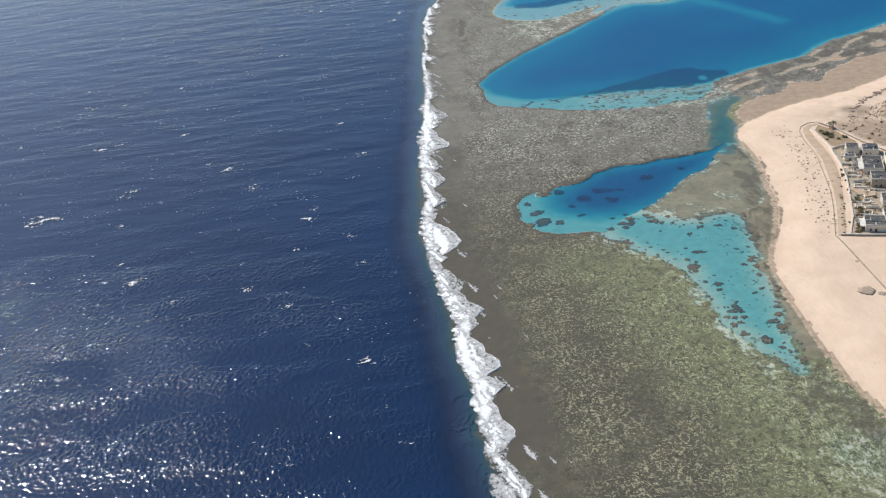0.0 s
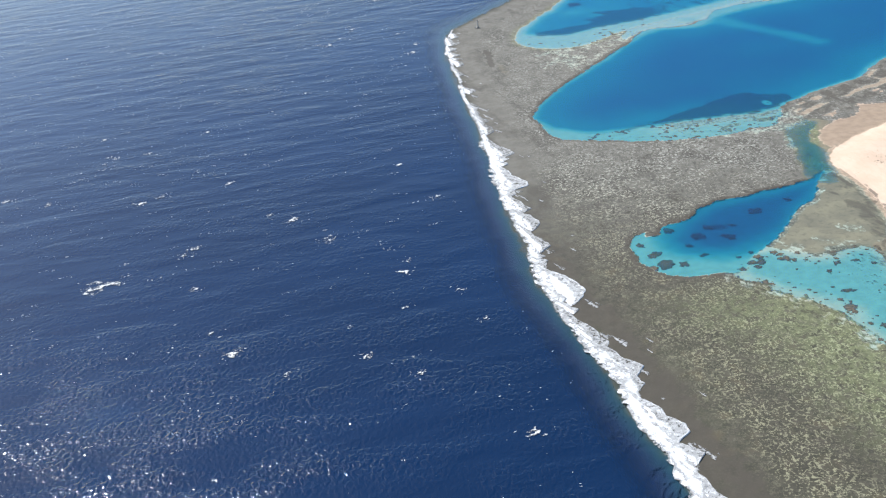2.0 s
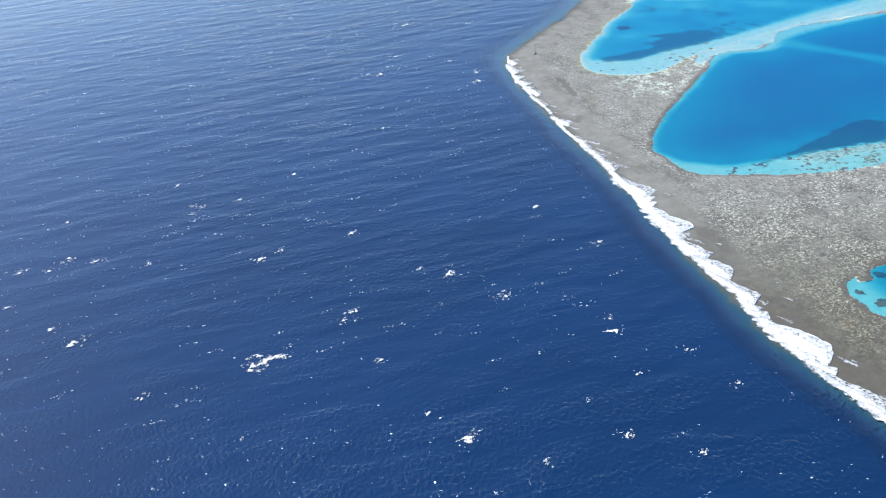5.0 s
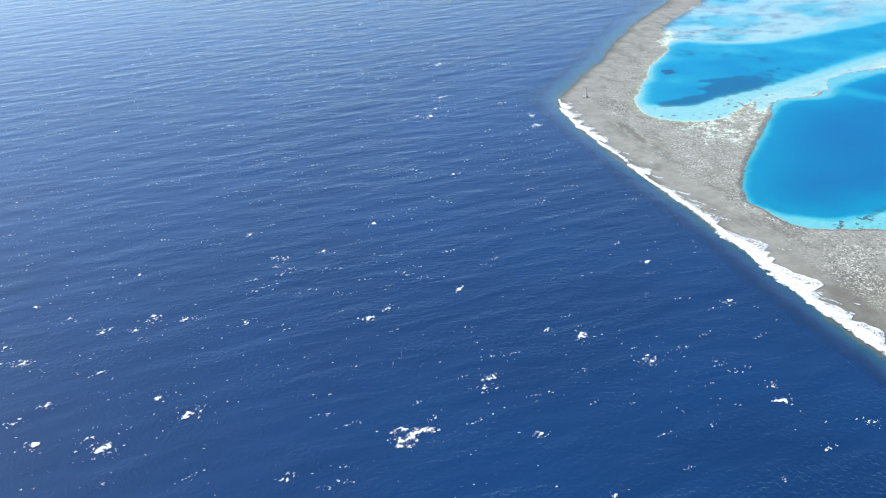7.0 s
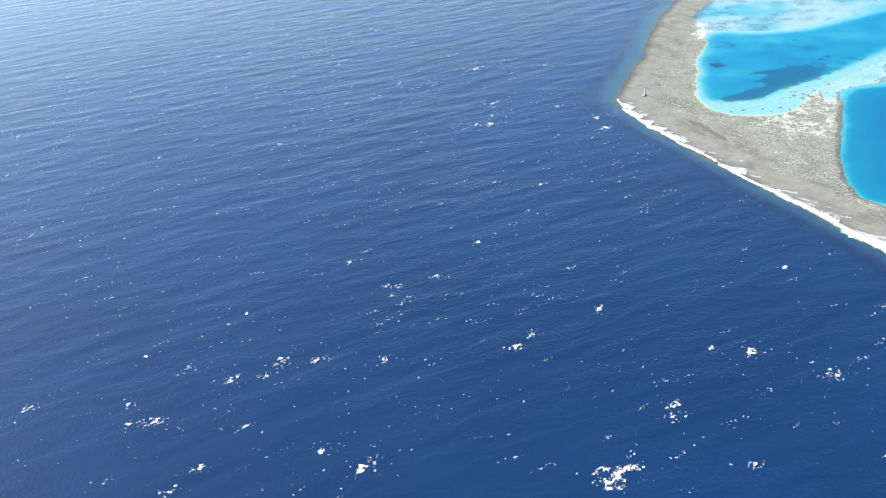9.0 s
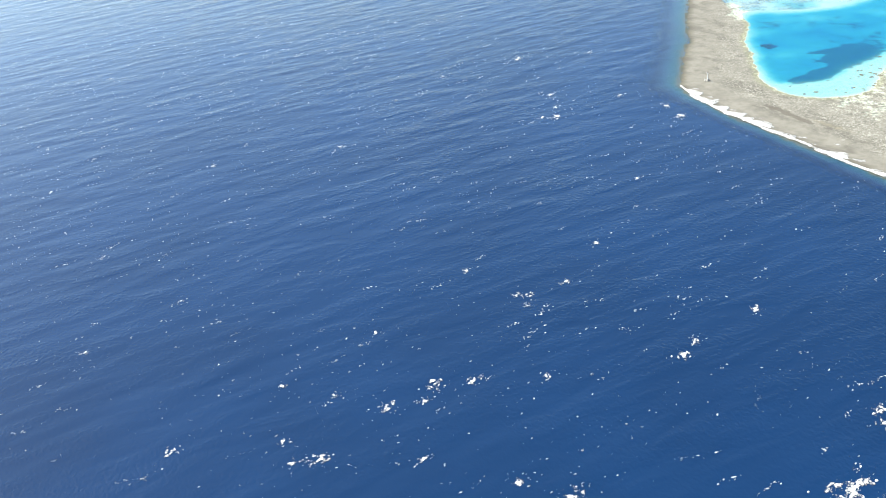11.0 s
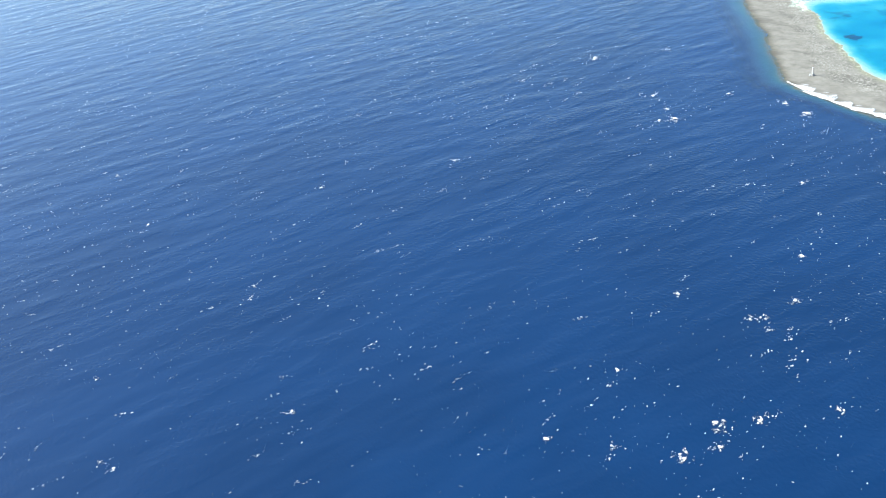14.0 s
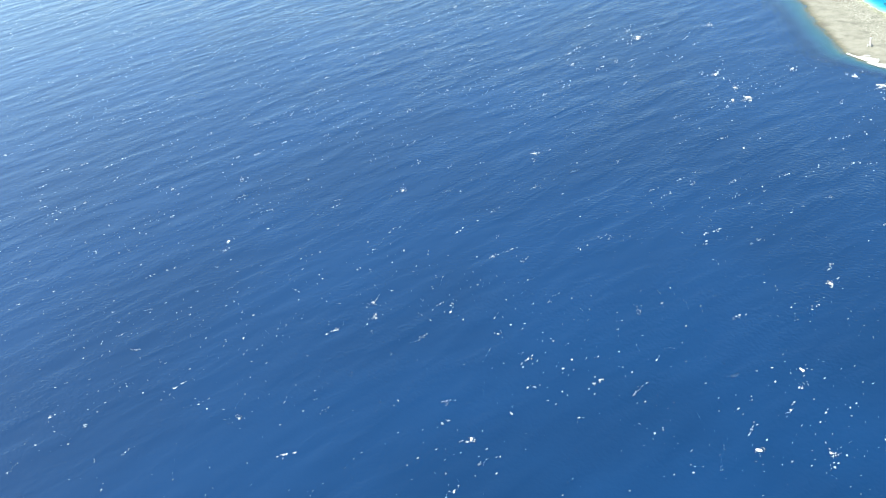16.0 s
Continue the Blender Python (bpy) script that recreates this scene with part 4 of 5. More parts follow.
# ---- beacon on the reef's point ----
def rod(bm, a, b, r0, r1, sides=10):
    a, b = Vector(a), Vector(b)
    got = bmesh.ops.create_cone(bm, cap_ends=True, segments=sides, radius1=r0, radius2=r1, depth=(b - a).length)["verts"]
    bmesh.ops.transform(bm, matrix=Matrix.Translation((a + b) / 2) @ (b - a).to_track_quat("Z", "Y").to_matrix().to_4x4(), verts=got)
    return bm


def beacon(x, y):
    top = new("beacon_tower")
    top.location = (x, y, ground_at(x, y) - 0.05)
    top.scale = (1.25, 1.25, 1.25)
    tagged(top, "slender white steel beacon tower on a concrete foot", "beacon")
    part("foot", block(-0.8, 0.8, -0.8, 0.8, 0, 0.45, 0.06), CONCRETE, top, "stained concrete foot")
    part("plinth", block(-0.5, 0.5, -0.5, 0.5, 0.45, 0.85, 0.05), CONCRETE, top)
    part("column", rod(bmesh.new(), (0, 0, 0.85), (0, 0, 3.5), 0.30, 0.17, 16), STEEL, top)
    part("gallery", rod(bmesh.new(), (0, 0, 3.5), (0, 0, 3.58), 0.42, 0.42, 16), STEEL, top)
    for k in range(8):
        a = k * 0.7854
        part("rail_post", rod(bmesh.new(), (0.39 * math.cos(a), 0.39 * math.sin(a), 3.58), (0.39 * math.cos(a), 0.39 * math.sin(a), 3.9), 0.015, 0.015, 6), RUST, top)
    part("lantern", rod(bmesh.new(), (0, 0, 3.58), (0, 0, 4.05), 0.15, 0.15, 12), GLASS, top)
    part("cap", rod(bmesh.new(), (0, 0, 4.05), (0, 0, 4.28), 0.20, 0.03, 12), RUST, top)
    for s in (-0.13, 0.13):
        part("ladder_side", rod(bmesh.new(), (s, -0.42, 0.45), (s, -0.30, 3.5), 0.02, 0.02, 6), RUST, top)


beacon(29.2, 630.3)
stump = tagged(new("beacon_stump"), "low rusty steel stump beside the beacon", "post")
stump.location = (27.8, 630.9, ground_at(27.8, 630.9) - 0.05)
part("post", rod(bmesh.new(), (0, 0, 0), (0.1, 0, 1.2), 0.24, 0.18, 10), STEEL, stump)
part("base", rod(bmesh.new(), (0, 0, 0), (0, 0, 0.25), 0.42, 0.38, 10), CONCRETE, stump)

# ---- the village by the beach ----
TURN = -18.0
LEVEL = ground_at(146, 320)


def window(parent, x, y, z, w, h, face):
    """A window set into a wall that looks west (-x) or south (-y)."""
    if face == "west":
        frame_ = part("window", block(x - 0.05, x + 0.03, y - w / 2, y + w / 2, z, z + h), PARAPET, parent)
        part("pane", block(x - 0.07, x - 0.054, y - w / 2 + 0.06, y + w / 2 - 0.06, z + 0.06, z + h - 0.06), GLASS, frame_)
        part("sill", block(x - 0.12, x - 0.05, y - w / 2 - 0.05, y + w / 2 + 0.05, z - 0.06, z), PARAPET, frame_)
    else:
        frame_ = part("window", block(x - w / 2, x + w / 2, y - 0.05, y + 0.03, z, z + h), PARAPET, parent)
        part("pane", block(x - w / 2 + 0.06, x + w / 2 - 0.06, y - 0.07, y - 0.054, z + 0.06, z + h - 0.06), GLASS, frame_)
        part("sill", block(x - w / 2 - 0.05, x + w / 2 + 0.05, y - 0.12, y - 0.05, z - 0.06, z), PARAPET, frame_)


def house(x, y, wide, deep, tall, label, storeys=1, boxes=1, porch=False, wall=None):
    top = new("house")
    top.matrix_world = pose(x, y, LEVEL - 0.05, 0, 0, TURN)
    tagged(top, label, "house", "houses behind the beach")
    a, b = wide / 2, deep / 2
    part("wall", block(-a, a, -b, b, 0, tall, 0.03), wall or PLASTER, top)
    part("roof", block(-a + 0.16, a - 0.16, -b + 0.16, b - 0.16, tall + 0.004, tall + 0.06), ROOF_GREY, top, "dark grey flat roof")
    for x0, x1, y0, y1 in ((-a - 0.03, a + 0.03, -b - 0.03, -b + 0.15), (-a - 0.03, a + 0.03, b - 0.15, b + 0.03), (-a - 0.03, -a + 0.15, -b + 0.155, b - 0.155), (a - 0.15, a + 0.03, -b + 0.155, b - 0.155)):
        part("parapet", block(x0, x1, y0, y1, tall - 0.05, tall + 0.32, 0.02), PARAPET, top)
    for s in range(storeys):
        z = tall / storeys * s + 0.42
        h = min(0.75, tall / storeys - 0.7)
        count = max(1, int(deep / 1.9))
        for k in range(count):
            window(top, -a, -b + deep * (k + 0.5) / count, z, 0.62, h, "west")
        count = max(1, int(wide / 2.2))
        for k in range(count):
            if s or k != count // 2:
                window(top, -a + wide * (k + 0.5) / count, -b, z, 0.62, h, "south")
    if wide > 5:                                        # the roof is parted by low white walls
        for k in range(1, 1 + int(deep / 4)):
            yy = -b + deep * k / (1 + int(deep / 4)) + dice.uniform(-0.4, 0.4)
            part("roof_wall", block(-a + 0.16, a * dice.uniform(0.1, 0.9), yy - 0.09, yy + 0.09, tall + 0.064, tall + 0.42, 0.02), PARAPET, top)
        xx = dice.uniform(-0.2, 0.3) * a
        part("roof_wall", block(xx - 0.09, xx + 0.09, -b + 0.16, -b + deep * 0.28, tall + 0.064, tall + 0.40, 0.02), PARAPET, top)
    for k in range(2 + int(wide / 3)):                  # cooling boxes and vents on the roof
        cx, cy = dice.uniform(-a * 0.8, a * 0.7), dice.uniform(-b * 0.8, b * 0.8)
        part("roof_unit", block(cx - 0.16, cx + 0.16, cy - 0.12, cy + 0.12, tall + 0.062, tall + 0.34, 0.02), STEEL if k % 2 else PARAPET, top)
    for k in range(max(1, int(deep / 3.2))):            # flat dark panels towards the sea, their colour standing in for shade in recesses
        yy = -b + deep * (k + 0.9) / max(1.4, deep / 3.2)
        if yy < b - 0.7:
            bay = part("shade_panel", block(-a - 0.045, -a + 0.02, yy - 0.55, yy + 0.55, 0.1, 1.25), DARK_WOOD, top, "dark panel standing in for a shaded recess")
            part("lintel", block(-a - 0.16, -a - 0.048, yy - 0.7, yy + 0.7, 1.27, 1.4, 0.02), PARAPET, bay)
    door = part("door", block(-a + wide * 0.5 - 0.3, -a + wide * 0.5 + 0.3, -b - 0.05, -b + 0.03, 0.05, 1.15), DARK_WOOD, top, "dark wooden door")
    part("handle", block(-a + wide * 0.5 + 0.18, -a + wide * 0.5 + 0.24, -b - 0.09, -b - 0.05, 0.55, 0.62), STEEL, door)
    for k in range(boxes):
        cx, cy = dice.uniform(-a * 0.5, a * 0.5), dice.uniform(-b * 0.5, b * 0.5)
        w, d, h = dice.uniform(0.5, 1.1), dice.uniform(0.5, 1.2), dice.uniform(0.45, 0.95)
        hut = part("stair_head" if k == 0 else "water_tank", block(cx - w, cx + w, cy - d, cy + d, tall + 0.064, tall + h, 0.03), PLASTER if k % 2 == 0 else PARAPET, top)
        part("lid", block(cx - w - 0.05, cx + w + 0.05, cy - d - 0.05, cy + d + 0.05, tall + h + 0.003, tall + h + 0.06), ROOF_GREY, hut)
    if porch:
        for k in range(3):
            yy = -b + deep * (k + 0.5) / 3
            part("porch_post", block(-a - 1.3, -a - 1.15, yy - 0.07, yy + 0.07, 0, 1.5), PARAPET, top)
        part("porch_roof", block(-a - 1.4, -a - 0.034, -b + deep * 0.08, b - deep * 0.08, 1.503, 1.62, 0.02), PARAPET, top)
    return top


house(153.3, 337.0, 4.4, 5.2, 2.3, "white plastered house with a dark grey flat roof", boxes=0)
house(149.9, 330.6, 3.6, 3.2, 1.5, "low white annex with a dark flat roof", boxes=0)
house(158.9, 334.6, 5.6, 5.6, 2.1, "white house with a roof terrace and raised parapets", boxes=2)
house(154.2, 321.6, 6.6, 11.5, 2.1, "long white building with several grey flat roofs", boxes=3, porch=True)
house(161.6, 320.8, 5.6, 12.5, 2.6, "large white building with a broad grey flat roof", boxes=3)
house(151.3, 308.6, 6.2, 6.6, 3.0, "two-storey cream house with small dark windows", storeys=2, boxes=1, wall=TAN_PLASTER)
house(158.2, 306.4, 5.4, 6.4, 2.4, "white house with a grey roof behind the two-storey house", boxes=1)
house(147.2, 292.6, 4.6, 6.0, 2.6, "tall white house with dark windows beside a courtyard", storeys=2, boxes=1)
house(136.6, 278.4, 6.4, 7.0, 2.2, "white corner house with a pale roof edge by the boundary wall", boxes=1, porch=True)
house(143.9, 281.0, 6.4, 7.6, 2.4, "white house with a dark grey roof in the corner", boxes=2)


def garden_wall(points, tall, thick, material, label):
    """A wall that follows its corners, one straight length after another."""
    top = tagged(new("garden_wall"), label, "wall", "walls round the gardens")
    top.location = (*points[0], LEVEL - 0.1)
    for (ax, ay), (bx, by) in zip(points, points[1:]):
        bm = block(0, math.hypot(bx - ax, by - ay) - 0.01, -thick / 2, thick / 2, 0, tall, 0.03)
        bm.transform(pose(ax - points[0][0], ay - points[0][1], 0, 0, 0, math.degrees(math.atan2(by - ay, bx - ax))))
        length = part("wall_length", bm, material, top)
        cap = block(0, math.hypot(bx - ax, by - ay) - 0.01, -thick / 2 - 0.05, thick / 2 + 0.05, tall + 0.003, tall + 0.08)
        cap.transform(pose(ax - points[0][0], ay - points[0][1], 0, 0, 0, math.degrees(math.atan2(by - ay, bx - ax))))
        part("coping", cap, PARAPET, length)


garden_wall([(147.4, 362), (147.6, 343), (146.4, 337.5), (145.2, 327.5), (142.4, 315), (138.6, 303)], 0.75, 0.3, PLASTER, "low white wall along the promenade")
garden_wall([(152.5, 367), (156, 360), (158, 352.5), (160.4, 344.5), (163, 338.5), (166, 331)], 0.7, 0.3, TAN_PLASTER, "tan boundary wall towards the dunes")
garden_wall([(124.4, 275.2), (131, 273.4), (137, 272.0), (150, 268.8)], 0.7, 0.3, TAN_PLASTER, "tan boundary wall towards the open sand")
garden_wall([(138.4, 302.5), (133.2, 287), (127.4, 274.8)], 0.5, 0.25, TAN_PLASTER, "low tan wall behind the planted strip")
garden_wall([(147.8, 341), (152, 342.6), (157.4, 341)], 0.9, 0.22, PLASTER, "white courtyard wall beside the first house")
garden_wall([(145.6, 326.5), (149.4, 325.2), (150.2, 328)], 0.8, 0.22, PLASTER, "white courtyard wall below the annex")
garden_wall([(143.0, 316.4), (147.6, 314.6)], 0.8, 0.22, PLASTER, "white courtyard wall in front of the long building")
garden_wall([(136.6, 296.6), (143.6, 294.4)], 0.6, 0.22, PLASTER, "white wall of a bare courtyard")
garden_wall([(134.0, 287.6), (140.4, 285.4)], 0.6, 0.22, PLASTER, "white wall of a bare courtyard")


def slab(name, points, thick, material, label, category, lift=0.02, kind=""):
    """A flat paved piece with its own outline, laid on the sand."""
    bm = bmesh.new()
    low = [bm.verts.new((x, y, ground_at(x, y) + lift - 0.3)) for x, y in points]
    high = [bm.verts.new((x, y, ground_at(x, y) + lift + thick)) for x, y in points]
    bm.faces.new(high)
    n = len(points)
    for k in range(n):
        bm.faces.new((low[k], low[(k + 1) % n], high[(k + 1) % n], high[k]))
    bmesh.ops.recalc_face_normals(bm, faces=bm.faces)
    me = bpy.data.meshes.new(name)
    bm.to_mesh(me)
    bm.free()
    me.materials.append(material)
    return tagged(new(name, me), label, category, kind=kind)


slab("yard", [(147.8, 341.4), (157.4, 340.4), (165.4, 331.0), (166.5, 312), (158, 290), (150, 269.4), (131, 274.0), (128.6, 275.6), (133.8, 287.0), (139.0, 302.6), (142.9, 315), (145.7, 327.6), (146.8, 337.4)], 0.02, YARD,
     "trodden brown ground between the houses", "ground", kind="structure")
slab("terrace", [(139.6, 307.2), (143.0, 309.4), (147.2, 302.4), (146.0, 299.6), (142.0, 299.2)], 0.35, PAVING, "pale curved terrace below the two-storey house", "terrace")
slab("courtyard", [(137.4, 295.6), (143.2, 294.0), (140.4, 286.2), (134.4, 287.8)], 0.06, GRAVEL, "bare brown earth of a walled courtyard", "yard")
slab("garden", [(148.6, 360.5), (151.8, 365.6), (155.2, 359.5), (158.6, 346), (157.0, 342.2), (152, 343.8), (148.6, 344.0)], 0.03, GRAVEL, "dry brown lawn inside the boundary walls", "garden")


def ribbon(left, right, lift, material, name, label, category, cuts=8):
    """A strip of paving between two lines of equal count."""
    a, b = np.array(left, float), np.array(right, float)
    s = np.linspace(0, len(a) - 1, (len(a) - 1) * cuts + 1)
    i = np.minimum(s.astype(int), len(a) - 2)
    f = (s - i)[:, None]
    a, b = a[i] * (1 - f) + a[i + 1] * f, b[i] * (1 - f) + b[i + 1] * f
    k = np.linspace(0, 1, 5)[:, None]
    x = a[:, 0] * (1 - k) + b[:, 0] * k
    y = a[:, 1] * (1 - k) + b[:, 1] * k
    z = lie(x, y)[0] + lift
    z[0] -= 0.3
    z[-1] -= 0.3
    me = sheet(name, x, y, z)
    me.materials.append(material)
    return tagged(new(name, me), label, category, kind="structure")


INNER = [(151.5, 364.8), (149, 363.6), (147.1, 360.6), (146.6, 350.7), (146.6, 341), (145.6, 332), (144.6, 326), (141.8, 315), (138.7, 307), (135, 295.8), (131.4, 286.6), (127, 274.8)]
OUTER = [(152.8, 368.4), (149, 368.4), (145, 365.4), (142.8, 360.8), (141.4, 352.2), (141, 343.6), (140.2, 335.4), (137.6, 323.8), (133.9, 307), (130, 294.5), (126.6, 285), (122.9, 275)]
ribbon(INNER, OUTER, 0.07, PAVING, "promenade", "pale sandy promenade along the top of the beach", "path")
ribbon(OUTER, [(x - 0.32, y + 0.1) for x, y in OUTER], 0.16, KERB, "kerb", "worn stone kerb on the beach side of the promenade", "kerb")
TRACK = [(123.6, 275), (123.9, 267), (124.1, 255), (124.4, 242), (125.4, 228), (127.6, 212), (131, 196)]
ribbon(TRACK, [(x - 0.9, y) for x, y in TRACK], 0.05, KERB, "track", "narrow worn track across the open sand", "path")



def pergola(x, y, wide, deep, tall):
    """A white frame of posts and beams over a terrace."""
    top = tagged(new("pergola"), "white pergola with open beams over a terrace", "pergola", "pergolas between the houses")
    top.matrix_world = pose(x, y, LEVEL, 0, 0, TURN)
    for sx_ in (-1, 1):
        for sy_ in (-1, 1):
            part("post", block(sx_ * wide / 2 - 0.08, sx_ * wide / 2 + 0.08, sy_ * deep / 2 - 0.08, sy_ * deep / 2 + 0.08, -0.1, tall), PARAPET, top)
        part("beam", block(sx_ * wide / 2 - 0.1, sx_ * wide / 2 + 0.1, -deep / 2 - 0.15, deep / 2 + 0.15, tall + 0.003, tall + 0.2), PARAPET, top)
    count = int(deep / 0.45)
    for k in range(count):
        yy = -deep / 2 + deep * (k + 0.5) / count
        part("slat", block(-wide / 2 - 0.2, wide / 2 + 0.2, yy - 0.06, yy + 0.06, tall + 0.203, tall + 0.3), DARK_WOOD if k % 2 else PARAPET, top)


def planter(x, y, wide, deep, tall, turn_):
    top = tagged(new("planter"), "low white walled planter filled with dark soil", "planter", "planters between the houses")
    top.matrix_world = pose(x, y, LEVEL - 0.05, 0, 0, TURN + turn_)
    for x0, x1, y0, y1 in ((-wide / 2, wide / 2, -deep / 2, -deep / 2 + 0.14), (-wide / 2, wide / 2, deep / 2 - 0.14, deep / 2), (-wide / 2, -wide / 2 + 0.14, -deep / 2 + 0.143, deep / 2 - 0.143),
                           (wide / 2 - 0.14, wide / 2, -deep / 2 + 0.143, deep / 2 - 0.143)):
        part("side", block(x0, x1, y0, y1, 0, tall, 0.015), PLASTER, top)
    part("soil", block(-wide / 2 + 0.143, wide / 2 - 0.143, -deep / 2 + 0.143, deep / 2 - 0.143, 0, tall - 0.12), YARD, top)


for px, py, w, d, h in [(150.6, 326.0, 2.4, 2.0, 1.3), (148.4, 322.4, 2.0, 2.6, 1.2), (147.0, 317.6, 1.8, 1.8, 1.2), (157.6, 328.9, 2.4, 1.4, 1.5), (146.6, 309.6, 1.6, 2.4, 1.2), (141.6, 290.4, 1.6, 2.4, 1.2), (133.0, 281.0, 1.4, 2.2, 1.1), (150.0, 299.0, 2.2, 2.4, 1.3)]:
    pergola(px, py, w, d, h)
for ax, ay, bx, by in [(147.6, 333.0, 151.4, 332.0), (147.0, 322.8, 150.6, 321.6), (144.6, 319.4, 147.4, 318.4), (143.4, 311.6, 147.2, 310.4), (141.4, 306.6, 146.4, 305.0), (147.0, 303.6, 150.4, 302.6), (139.4, 291.4, 143.2, 290.2),
                       (132.4, 283.4, 134.6, 282.8), (155.6, 300.6, 160.4, 299.2), (149.6, 287.6, 153.4, 286.6), (157.0, 313.6, 160.2, 312.6), (156.4, 329.6, 160.8, 328.4)]:
    garden_wall([(ax, ay), (bx, by)], dice.uniform(0.7, 1.2), 0.24, PLASTER, "short white wall between two courtyards")
for k in range(46):
    py = dice.uniform(276, 340)
    px = np.interp(py, [274, 303, 328, 342], [129.5, 140.5, 147.2, 149.0]) + dice.uniform(0.4, 6.5)
    planter(px, py, dice.uniform(0.9, 2.2), dice.uniform(0.7, 1.6), dice.uniform(0.3, 0.7), dice.choice((0, 0, 90, 12)))


def patio(x, y, wide, deep, turn_):
    """A small sunk court between low white walls, with a step and a bench."""
    top = tagged(new("patio"), "small paved patio between low white walls", "patio", "patios in front of the houses")
    top.matrix_world = pose(x, y, LEVEL - 0.06, 0, 0, TURN + turn_)
    a, b, tall = wide / 2, deep / 2, dice.uniform(0.6, 1.0)
    part("floor", block(-a, a, -b, b, 0.06, 0.16), dice.choice((PAVING, GRAVEL, YARD)), top)
    part("wall", block(-a, a, b + 0.003, b + 0.19, 0, tall, 0.02), PLASTER, top)
    part("wall", block(a + 0.003, a + 0.19, -b, b, 0, tall, 0.02), PLASTER, top)
    part("wall", block(-a - 0.19, -a - 0.003, -b * 0.1, b, 0, tall * 0.8, 0.02), PLASTER, top)
    part("step", block(-a * 0.4, a * 0.4, -b - 0.35, -b - 0.003, 0, 0.12, 0.01), PARAPET, top)
    bench = part("bench", block(-a * 0.7, a * 0.5, b - 0.42, b - 0.003, 0.163, 0.42, 0.02), PARAPET, top, "built-in white bench")
    part("cushion", block(-a * 0.66, a * 0.46, b - 0.40, b - 0.03, 0.424, 0.48, 0.02), DARK_WOOD, bench)


for k in range(15):
    py = 280 + 3.9 * k
    px = float(np.interp(py, [274, 303, 328, 342], [129.5, 140.5, 147.2, 149.0])) + (1.6 if k % 2 else 3.8)
    patio(px, py, dice.uniform(1.6, 2.6), dice.uniform(1.5, 2.3), dice.choice((0, 0, 8, 90)))


# ---- plants ----
def palm(x, y, tall, seed):
    r = random.Random(seed)
    top = tagged(new("palm_tree"), "short date palm with drooping green fronds", "palm", "palms by the boundary wall")
    top.location = (x, y, ground_at(x, y) - 0.1)
    bm, last, lean = bmesh.new(), Vector((0, 0, 0)), r.uniform(-0.12, 0.12)
    for k in range(6):
        nxt = Vector((lean * (k + 1) ** 1.3 * 0.2, lean * 0.1 * k, tall * (k + 1) / 6))
        rod(bm, last, nxt, 0.17 - 0.012 * k, 0.16 - 0.012 * k, 9)
        last = nxt
    part("trunk", bm, BARK, top)
    for k in range(22):
        a, up = k * 2.4 + r.uniform(-0.2, 0.2), r.uniform(-0.1, 0.9)
        length = r.uniform(1.0, 1.5)
        bm, spine = bmesh.new(), []
        for j in range(6):
            s = j / 5
            out, rise = length * s, length * (up * s - 0.95 * s * s)
            spine.append(last + Vector((math.cos(a) * out, math.sin(a) * out, rise)))
        side = Vector((-math.sin(a), math.cos(a), 0))
        for j in range(5):
            for half in (-1, 1):
                for q in (0.1, 0.6):
                    p = spine[j].lerp(spine[j + 1], q)
                    w = 0.34 * (1 - 0.75 * abs((j + q) / 5 - 0.35))
                    tip = p + side * half * w + (spine[j + 1] - spine[j]) * 0.9 + Vector((0, 0, -0.12))
                    bm.faces.new([bm.verts.new(v) for v in (p, p + (spine[j + 1] - spine[j]) * 0.42, tip)])
        part("frond", bm, LEAF, top)


def shrub(x, y, size, seed, dry):
    r = random.Random(seed)
    top = tagged(new("shrub"), "dry brown desert shrub on the sand" if dry else "dusty green shrub beside the promenade", "shrub", "shrubs round the village")
    top.location = (x, y, ground_at(x, y) - 0.03)
    bm = bmesh.new()
    for k in range(7):
        a = k * 0.9 + r.random()
        rod(bm, (0, 0, 0), (math.cos(a) * size * 0.5, math.sin(a) * size * 0.5, size * r.uniform(0.4, 0.8)), 0.035, 0.012, 5)
    part("stem", bm, BARK, top)
    bm = bmesh.new()
    for k in range(150):
        d = Vector((r.gauss(0, 1), r.gauss(0, 1), abs(r.gauss(0, 0.7)))).normalized() * size * r.uniform(0.35, 0.9)
        c = Vector((d.x, d.y, d.z * 0.9 + size * 0.15)) * (1 + 0.25 * math.sin(3 * math.atan2(d.y, d.x) + seed))
        u = Vector((r.gauss(0, 1), r.gauss(0, 1), r.gauss(0, 1))).normalized() * size * 0.17
        w = u.orthogonal().normalized() * size * 0.10
        bm.faces.new([bm.verts.new(p) for p in (c - u, c + w, c + u, c - w)])
    part("foliage", bm, DRY_LEAF if dry else LEAF, top)


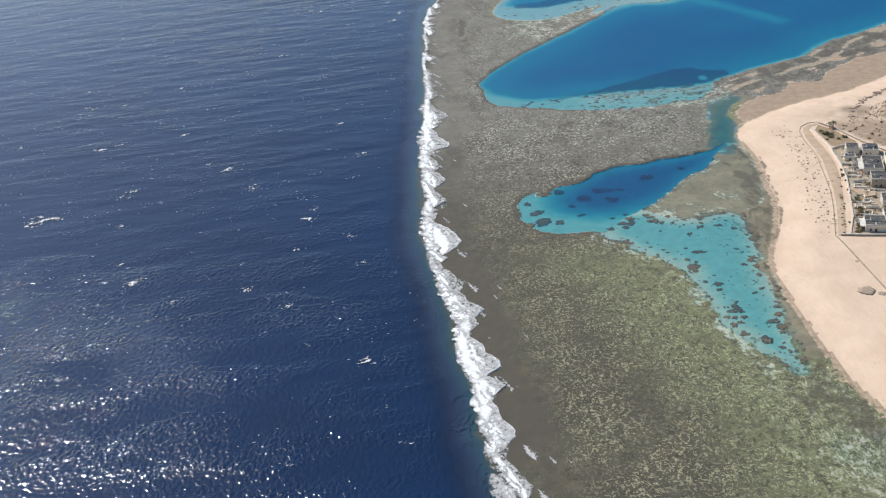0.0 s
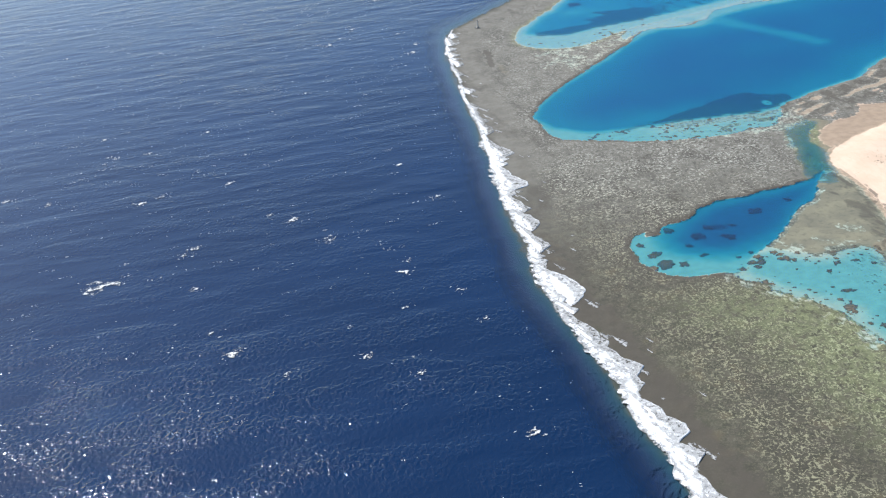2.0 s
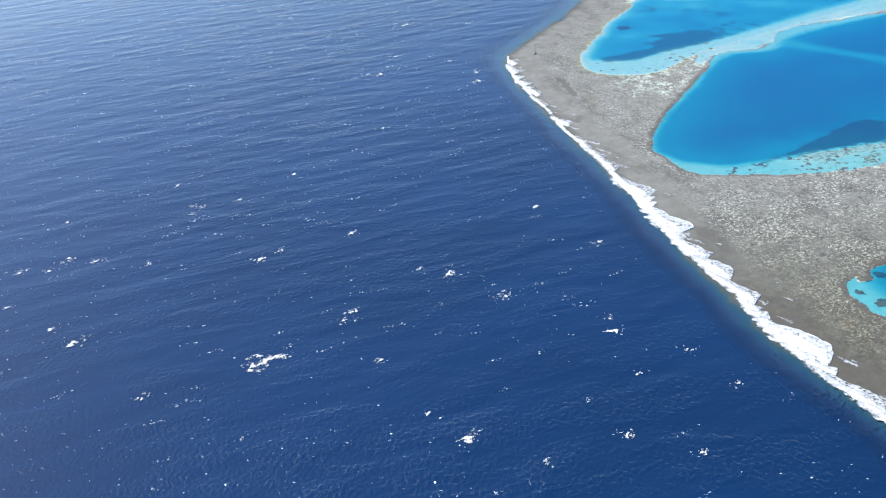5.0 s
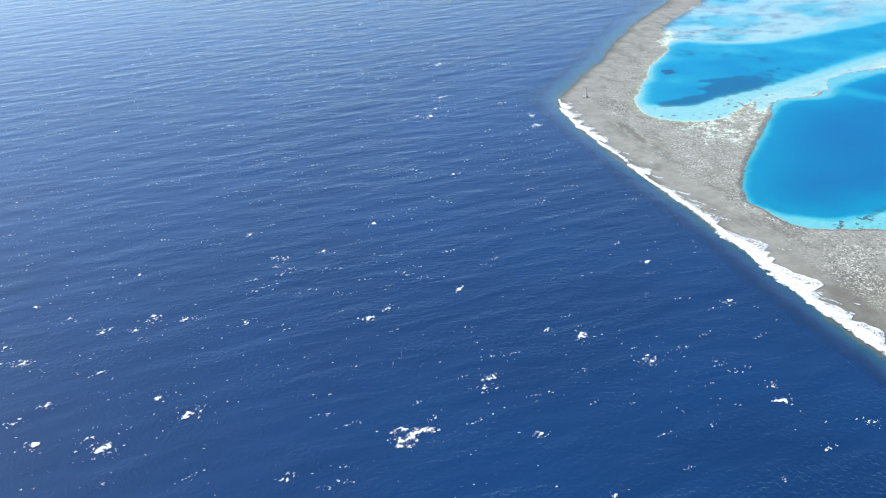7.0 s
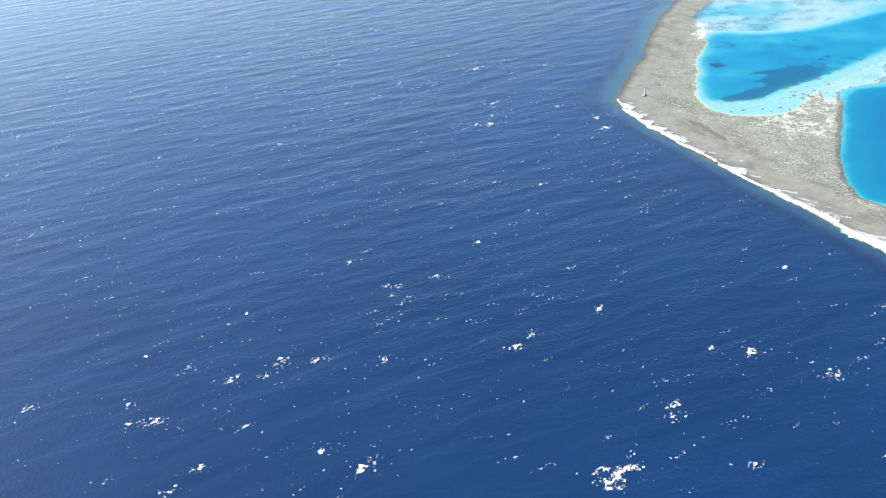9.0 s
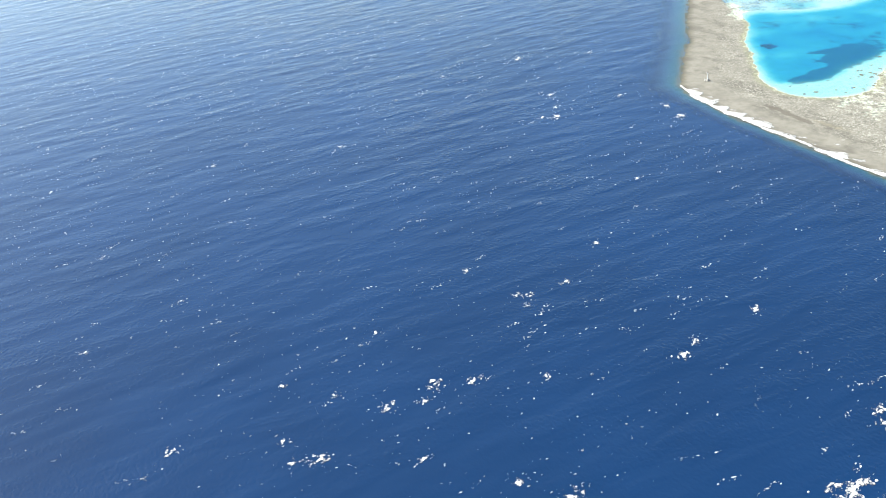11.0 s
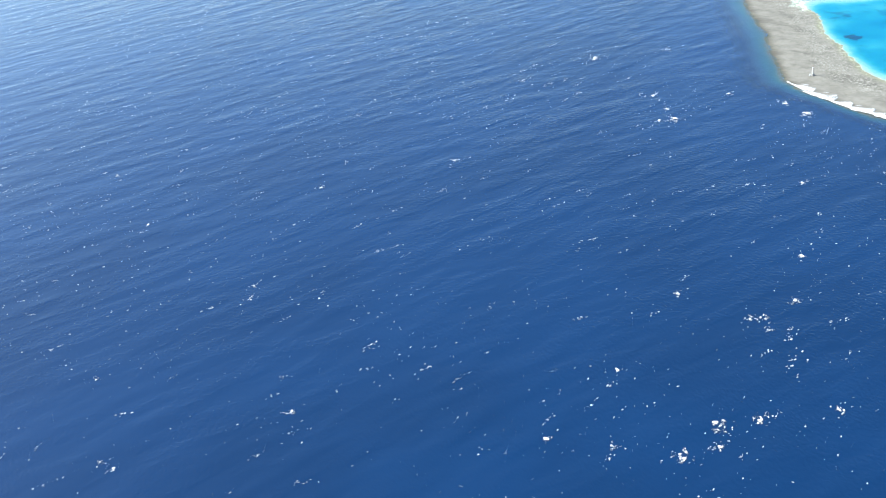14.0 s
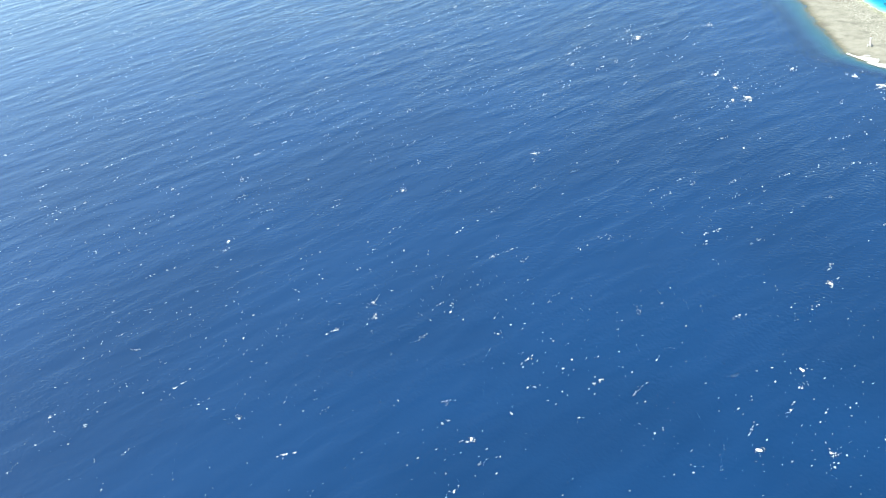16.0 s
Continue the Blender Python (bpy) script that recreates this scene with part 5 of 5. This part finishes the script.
palm(154.6, 361.0, 2.6, 1)
palm(155.6, 360.6, 2.9, 2)
for k, (px, py, s) in enumerate([(150.6, 355.6, 1.7), (152.0, 354.2, 1.5), (150.0, 358.4, 1.0), (156.0, 350.8, 1.1), (153.4, 349.6, 0.9), (151.6, 352.0, 1.3), (149.4, 350.2, 0.7), (143.6, 322, 0.8), (142.4, 318, 0.9), (141.6, 313.4, 0.7), (139.4, 306, 0.7), (146.2, 303.4, 0.8), (144.0, 302.2, 0.9), (145.2, 298.2, 0.8),
                                 (139.6, 299.6, 0.9), (137.4, 298, 0.8), (142.6, 297.4, 0.7), (132.6, 281.4, 0.7), (131.0, 278.4, 0.6), (133.4, 284, 0.7), (130.4, 283, 0.5), (156.6, 350.4, 0.8)]):
    shrub(px, py, s, k, False)
for k in range(26):
    s = dice.random()
    px, py = np.interp(s, [0, 1], [126, 141.5]) + dice.uniform(-0.9, 0.9), np.interp(s, [0, 1], [276, 318])
    shrub(px, py, dice.uniform(0.25, 0.5), 100 + k, k % 3 > 0)
for k in range(46):
    py = dice.uniform(277, 340)
    px = np.interp(py, [274, 303, 328, 342], [128.6, 139.6, 146.2, 148.0]) + dice.uniform(0.3, 8.0)
    shrub(px, py, dice.uniform(0.3, 0.75), 400 + k, k % 4 == 0)
for k in range(170):
    px, py = dice.uniform(158, 196), dice.uniform(338, 398)
    low = np.interp(px, [158, 166, 180, 196], [352, 336, 330, 330])
    top_ = np.interp(px, [158, 166, 180, 196], [362, 368, 380, 388])
    if low + 3 < py < top_ and grain(np.array([px]), np.array([py]), 9, 31)[0] > -0.25:
        shrub(px, py, dice.uniform(0.3, 0.75), 200 + k, True)
for k in range(34):                                     # tall dry bushes behind the promenade wall
    py = dice.uniform(276, 300)
    px = np.interp(py, [274, 300], [129.0, 138.6]) + dice.uniform(0.3, 2.4)
    shrub(px, py, dice.uniform(0.6, 1.15), 600 + k, k % 5 > 0)

def dry_grass(count):
    """Tufts of dead grass over the dunes behind the boundary wall."""
    r = np.random.default_rng(21)
    px, py = r.uniform(158, 204, count), r.uniform(328, 392, count)
    low, high = np.interp(px, [158, 166, 180, 204], [353, 337, 329, 326]), np.interp(px, [158, 166, 180, 204], [360, 368, 380, 392])
    ok = (py > low + 2) & (py < high) & (grain(px, py, 12, 61, 4) + r.normal(0, 0.15, count) > -0.12)
    verts, faces = [], []
    for x, y in zip(px[ok], py[ok]):
        z, size = ground_at(x, y) - 0.03, r.uniform(0.25, 0.6)
        for blade in range(4):
            a, lean = r.uniform(0, 6.28), r.uniform(0.4, 1.0) * size
            c, s_ = math.cos(a), math.sin(a)
            k = len(verts)
            verts += [(x - s_ * size * 0.3, y + c * size * 0.3, z), (x + s_ * size * 0.3, y - c * size * 0.3, z), (x + c * lean, y + s_ * lean, z + size * r.uniform(0.35, 0.7))]
            faces.append((k, k + 1, k + 2))
    me = bpy.data.meshes.new("dry_grass")
    me.from_pydata(verts, [], faces)
    me.materials.append(DRY_LEAF)
    tagged(new("dry_grass", me), "dry golden-brown grass scattered over the dunes", "grass", kind="stuff")


dry_grass(5200)

# ---- stones on the beach ----
STONES = [lump(1.0, 0.62, 20 + k, "stone", STONE, 0.35, 2) for k in range(5)]
for k in range(280):
    s = dice.random() ** 0.8
    px, py = np.interp(s, [0, 0.35, 1], [137, 136, 124]) + dice.gauss(0, 3.0), np.interp(s, [0, 1], [366, 278]) + dice.gauss(0, 3)
    ob = new("stone", STONES[k % 5])
    size = 0.10 + 0.28 * dice.random() ** 2.4
    ob.location = (px, py, ground_at(px, py) + 0.1 * size)
    ob.rotation_euler = (0, 0, dice.uniform(0, 6.28))
    ob.scale = (size * dice.uniform(0.9, 1.6), size, size)
    tagged(ob, "weathered brown stone lying on the sand", "stone", "stones on the beach")
for cx, cy, wide in ((118.4, 241.6, 2.3), (121.8, 239.4, 1.1), (122.6, 258.4, 0.55)):
    ob = new("sand_mound", lump(wide, 0.16 * wide, int(cx * 10), "sand_mound", STONE, 0.2, 3))
    ob.location = (cx, cy, ground_at(cx, cy))
    tagged(ob, "low brown heap of earth on the beach" if wide > 1 else "small brown heap of earth on the open sand", "mound", "earth heaps on the sand")
# a line of rubble through the dunes
for k in range(110):
    s = dice.random()
    px, py = np.interp(s, [0, 0.12, 0.3, 0.6, 1], [164, 166, 170.5, 180, 193]), np.interp(s, [0, 0.12, 0.3, 0.6, 1], [362, 370, 377.7, 387.8, 396])
    px, py = px + dice.gauss(0, 0.5), py + dice.gauss(0, 0.7)
    size = 0.2 + 0.5 * dice.random() ** 2
    ob = new("stone", STONES[k % 5])
    ob.location = (px, py, ground_at(px, py) + 0.1 * size)
    ob.rotation_euler = (0, 0, dice.uniform(0, 6.28))
    ob.scale = (size * dice.uniform(0.9, 1.6), size, size * 0.8)
    tagged(ob, "brown stone in a line of rubble through the dunes", "stone", "rubble in the dunes")
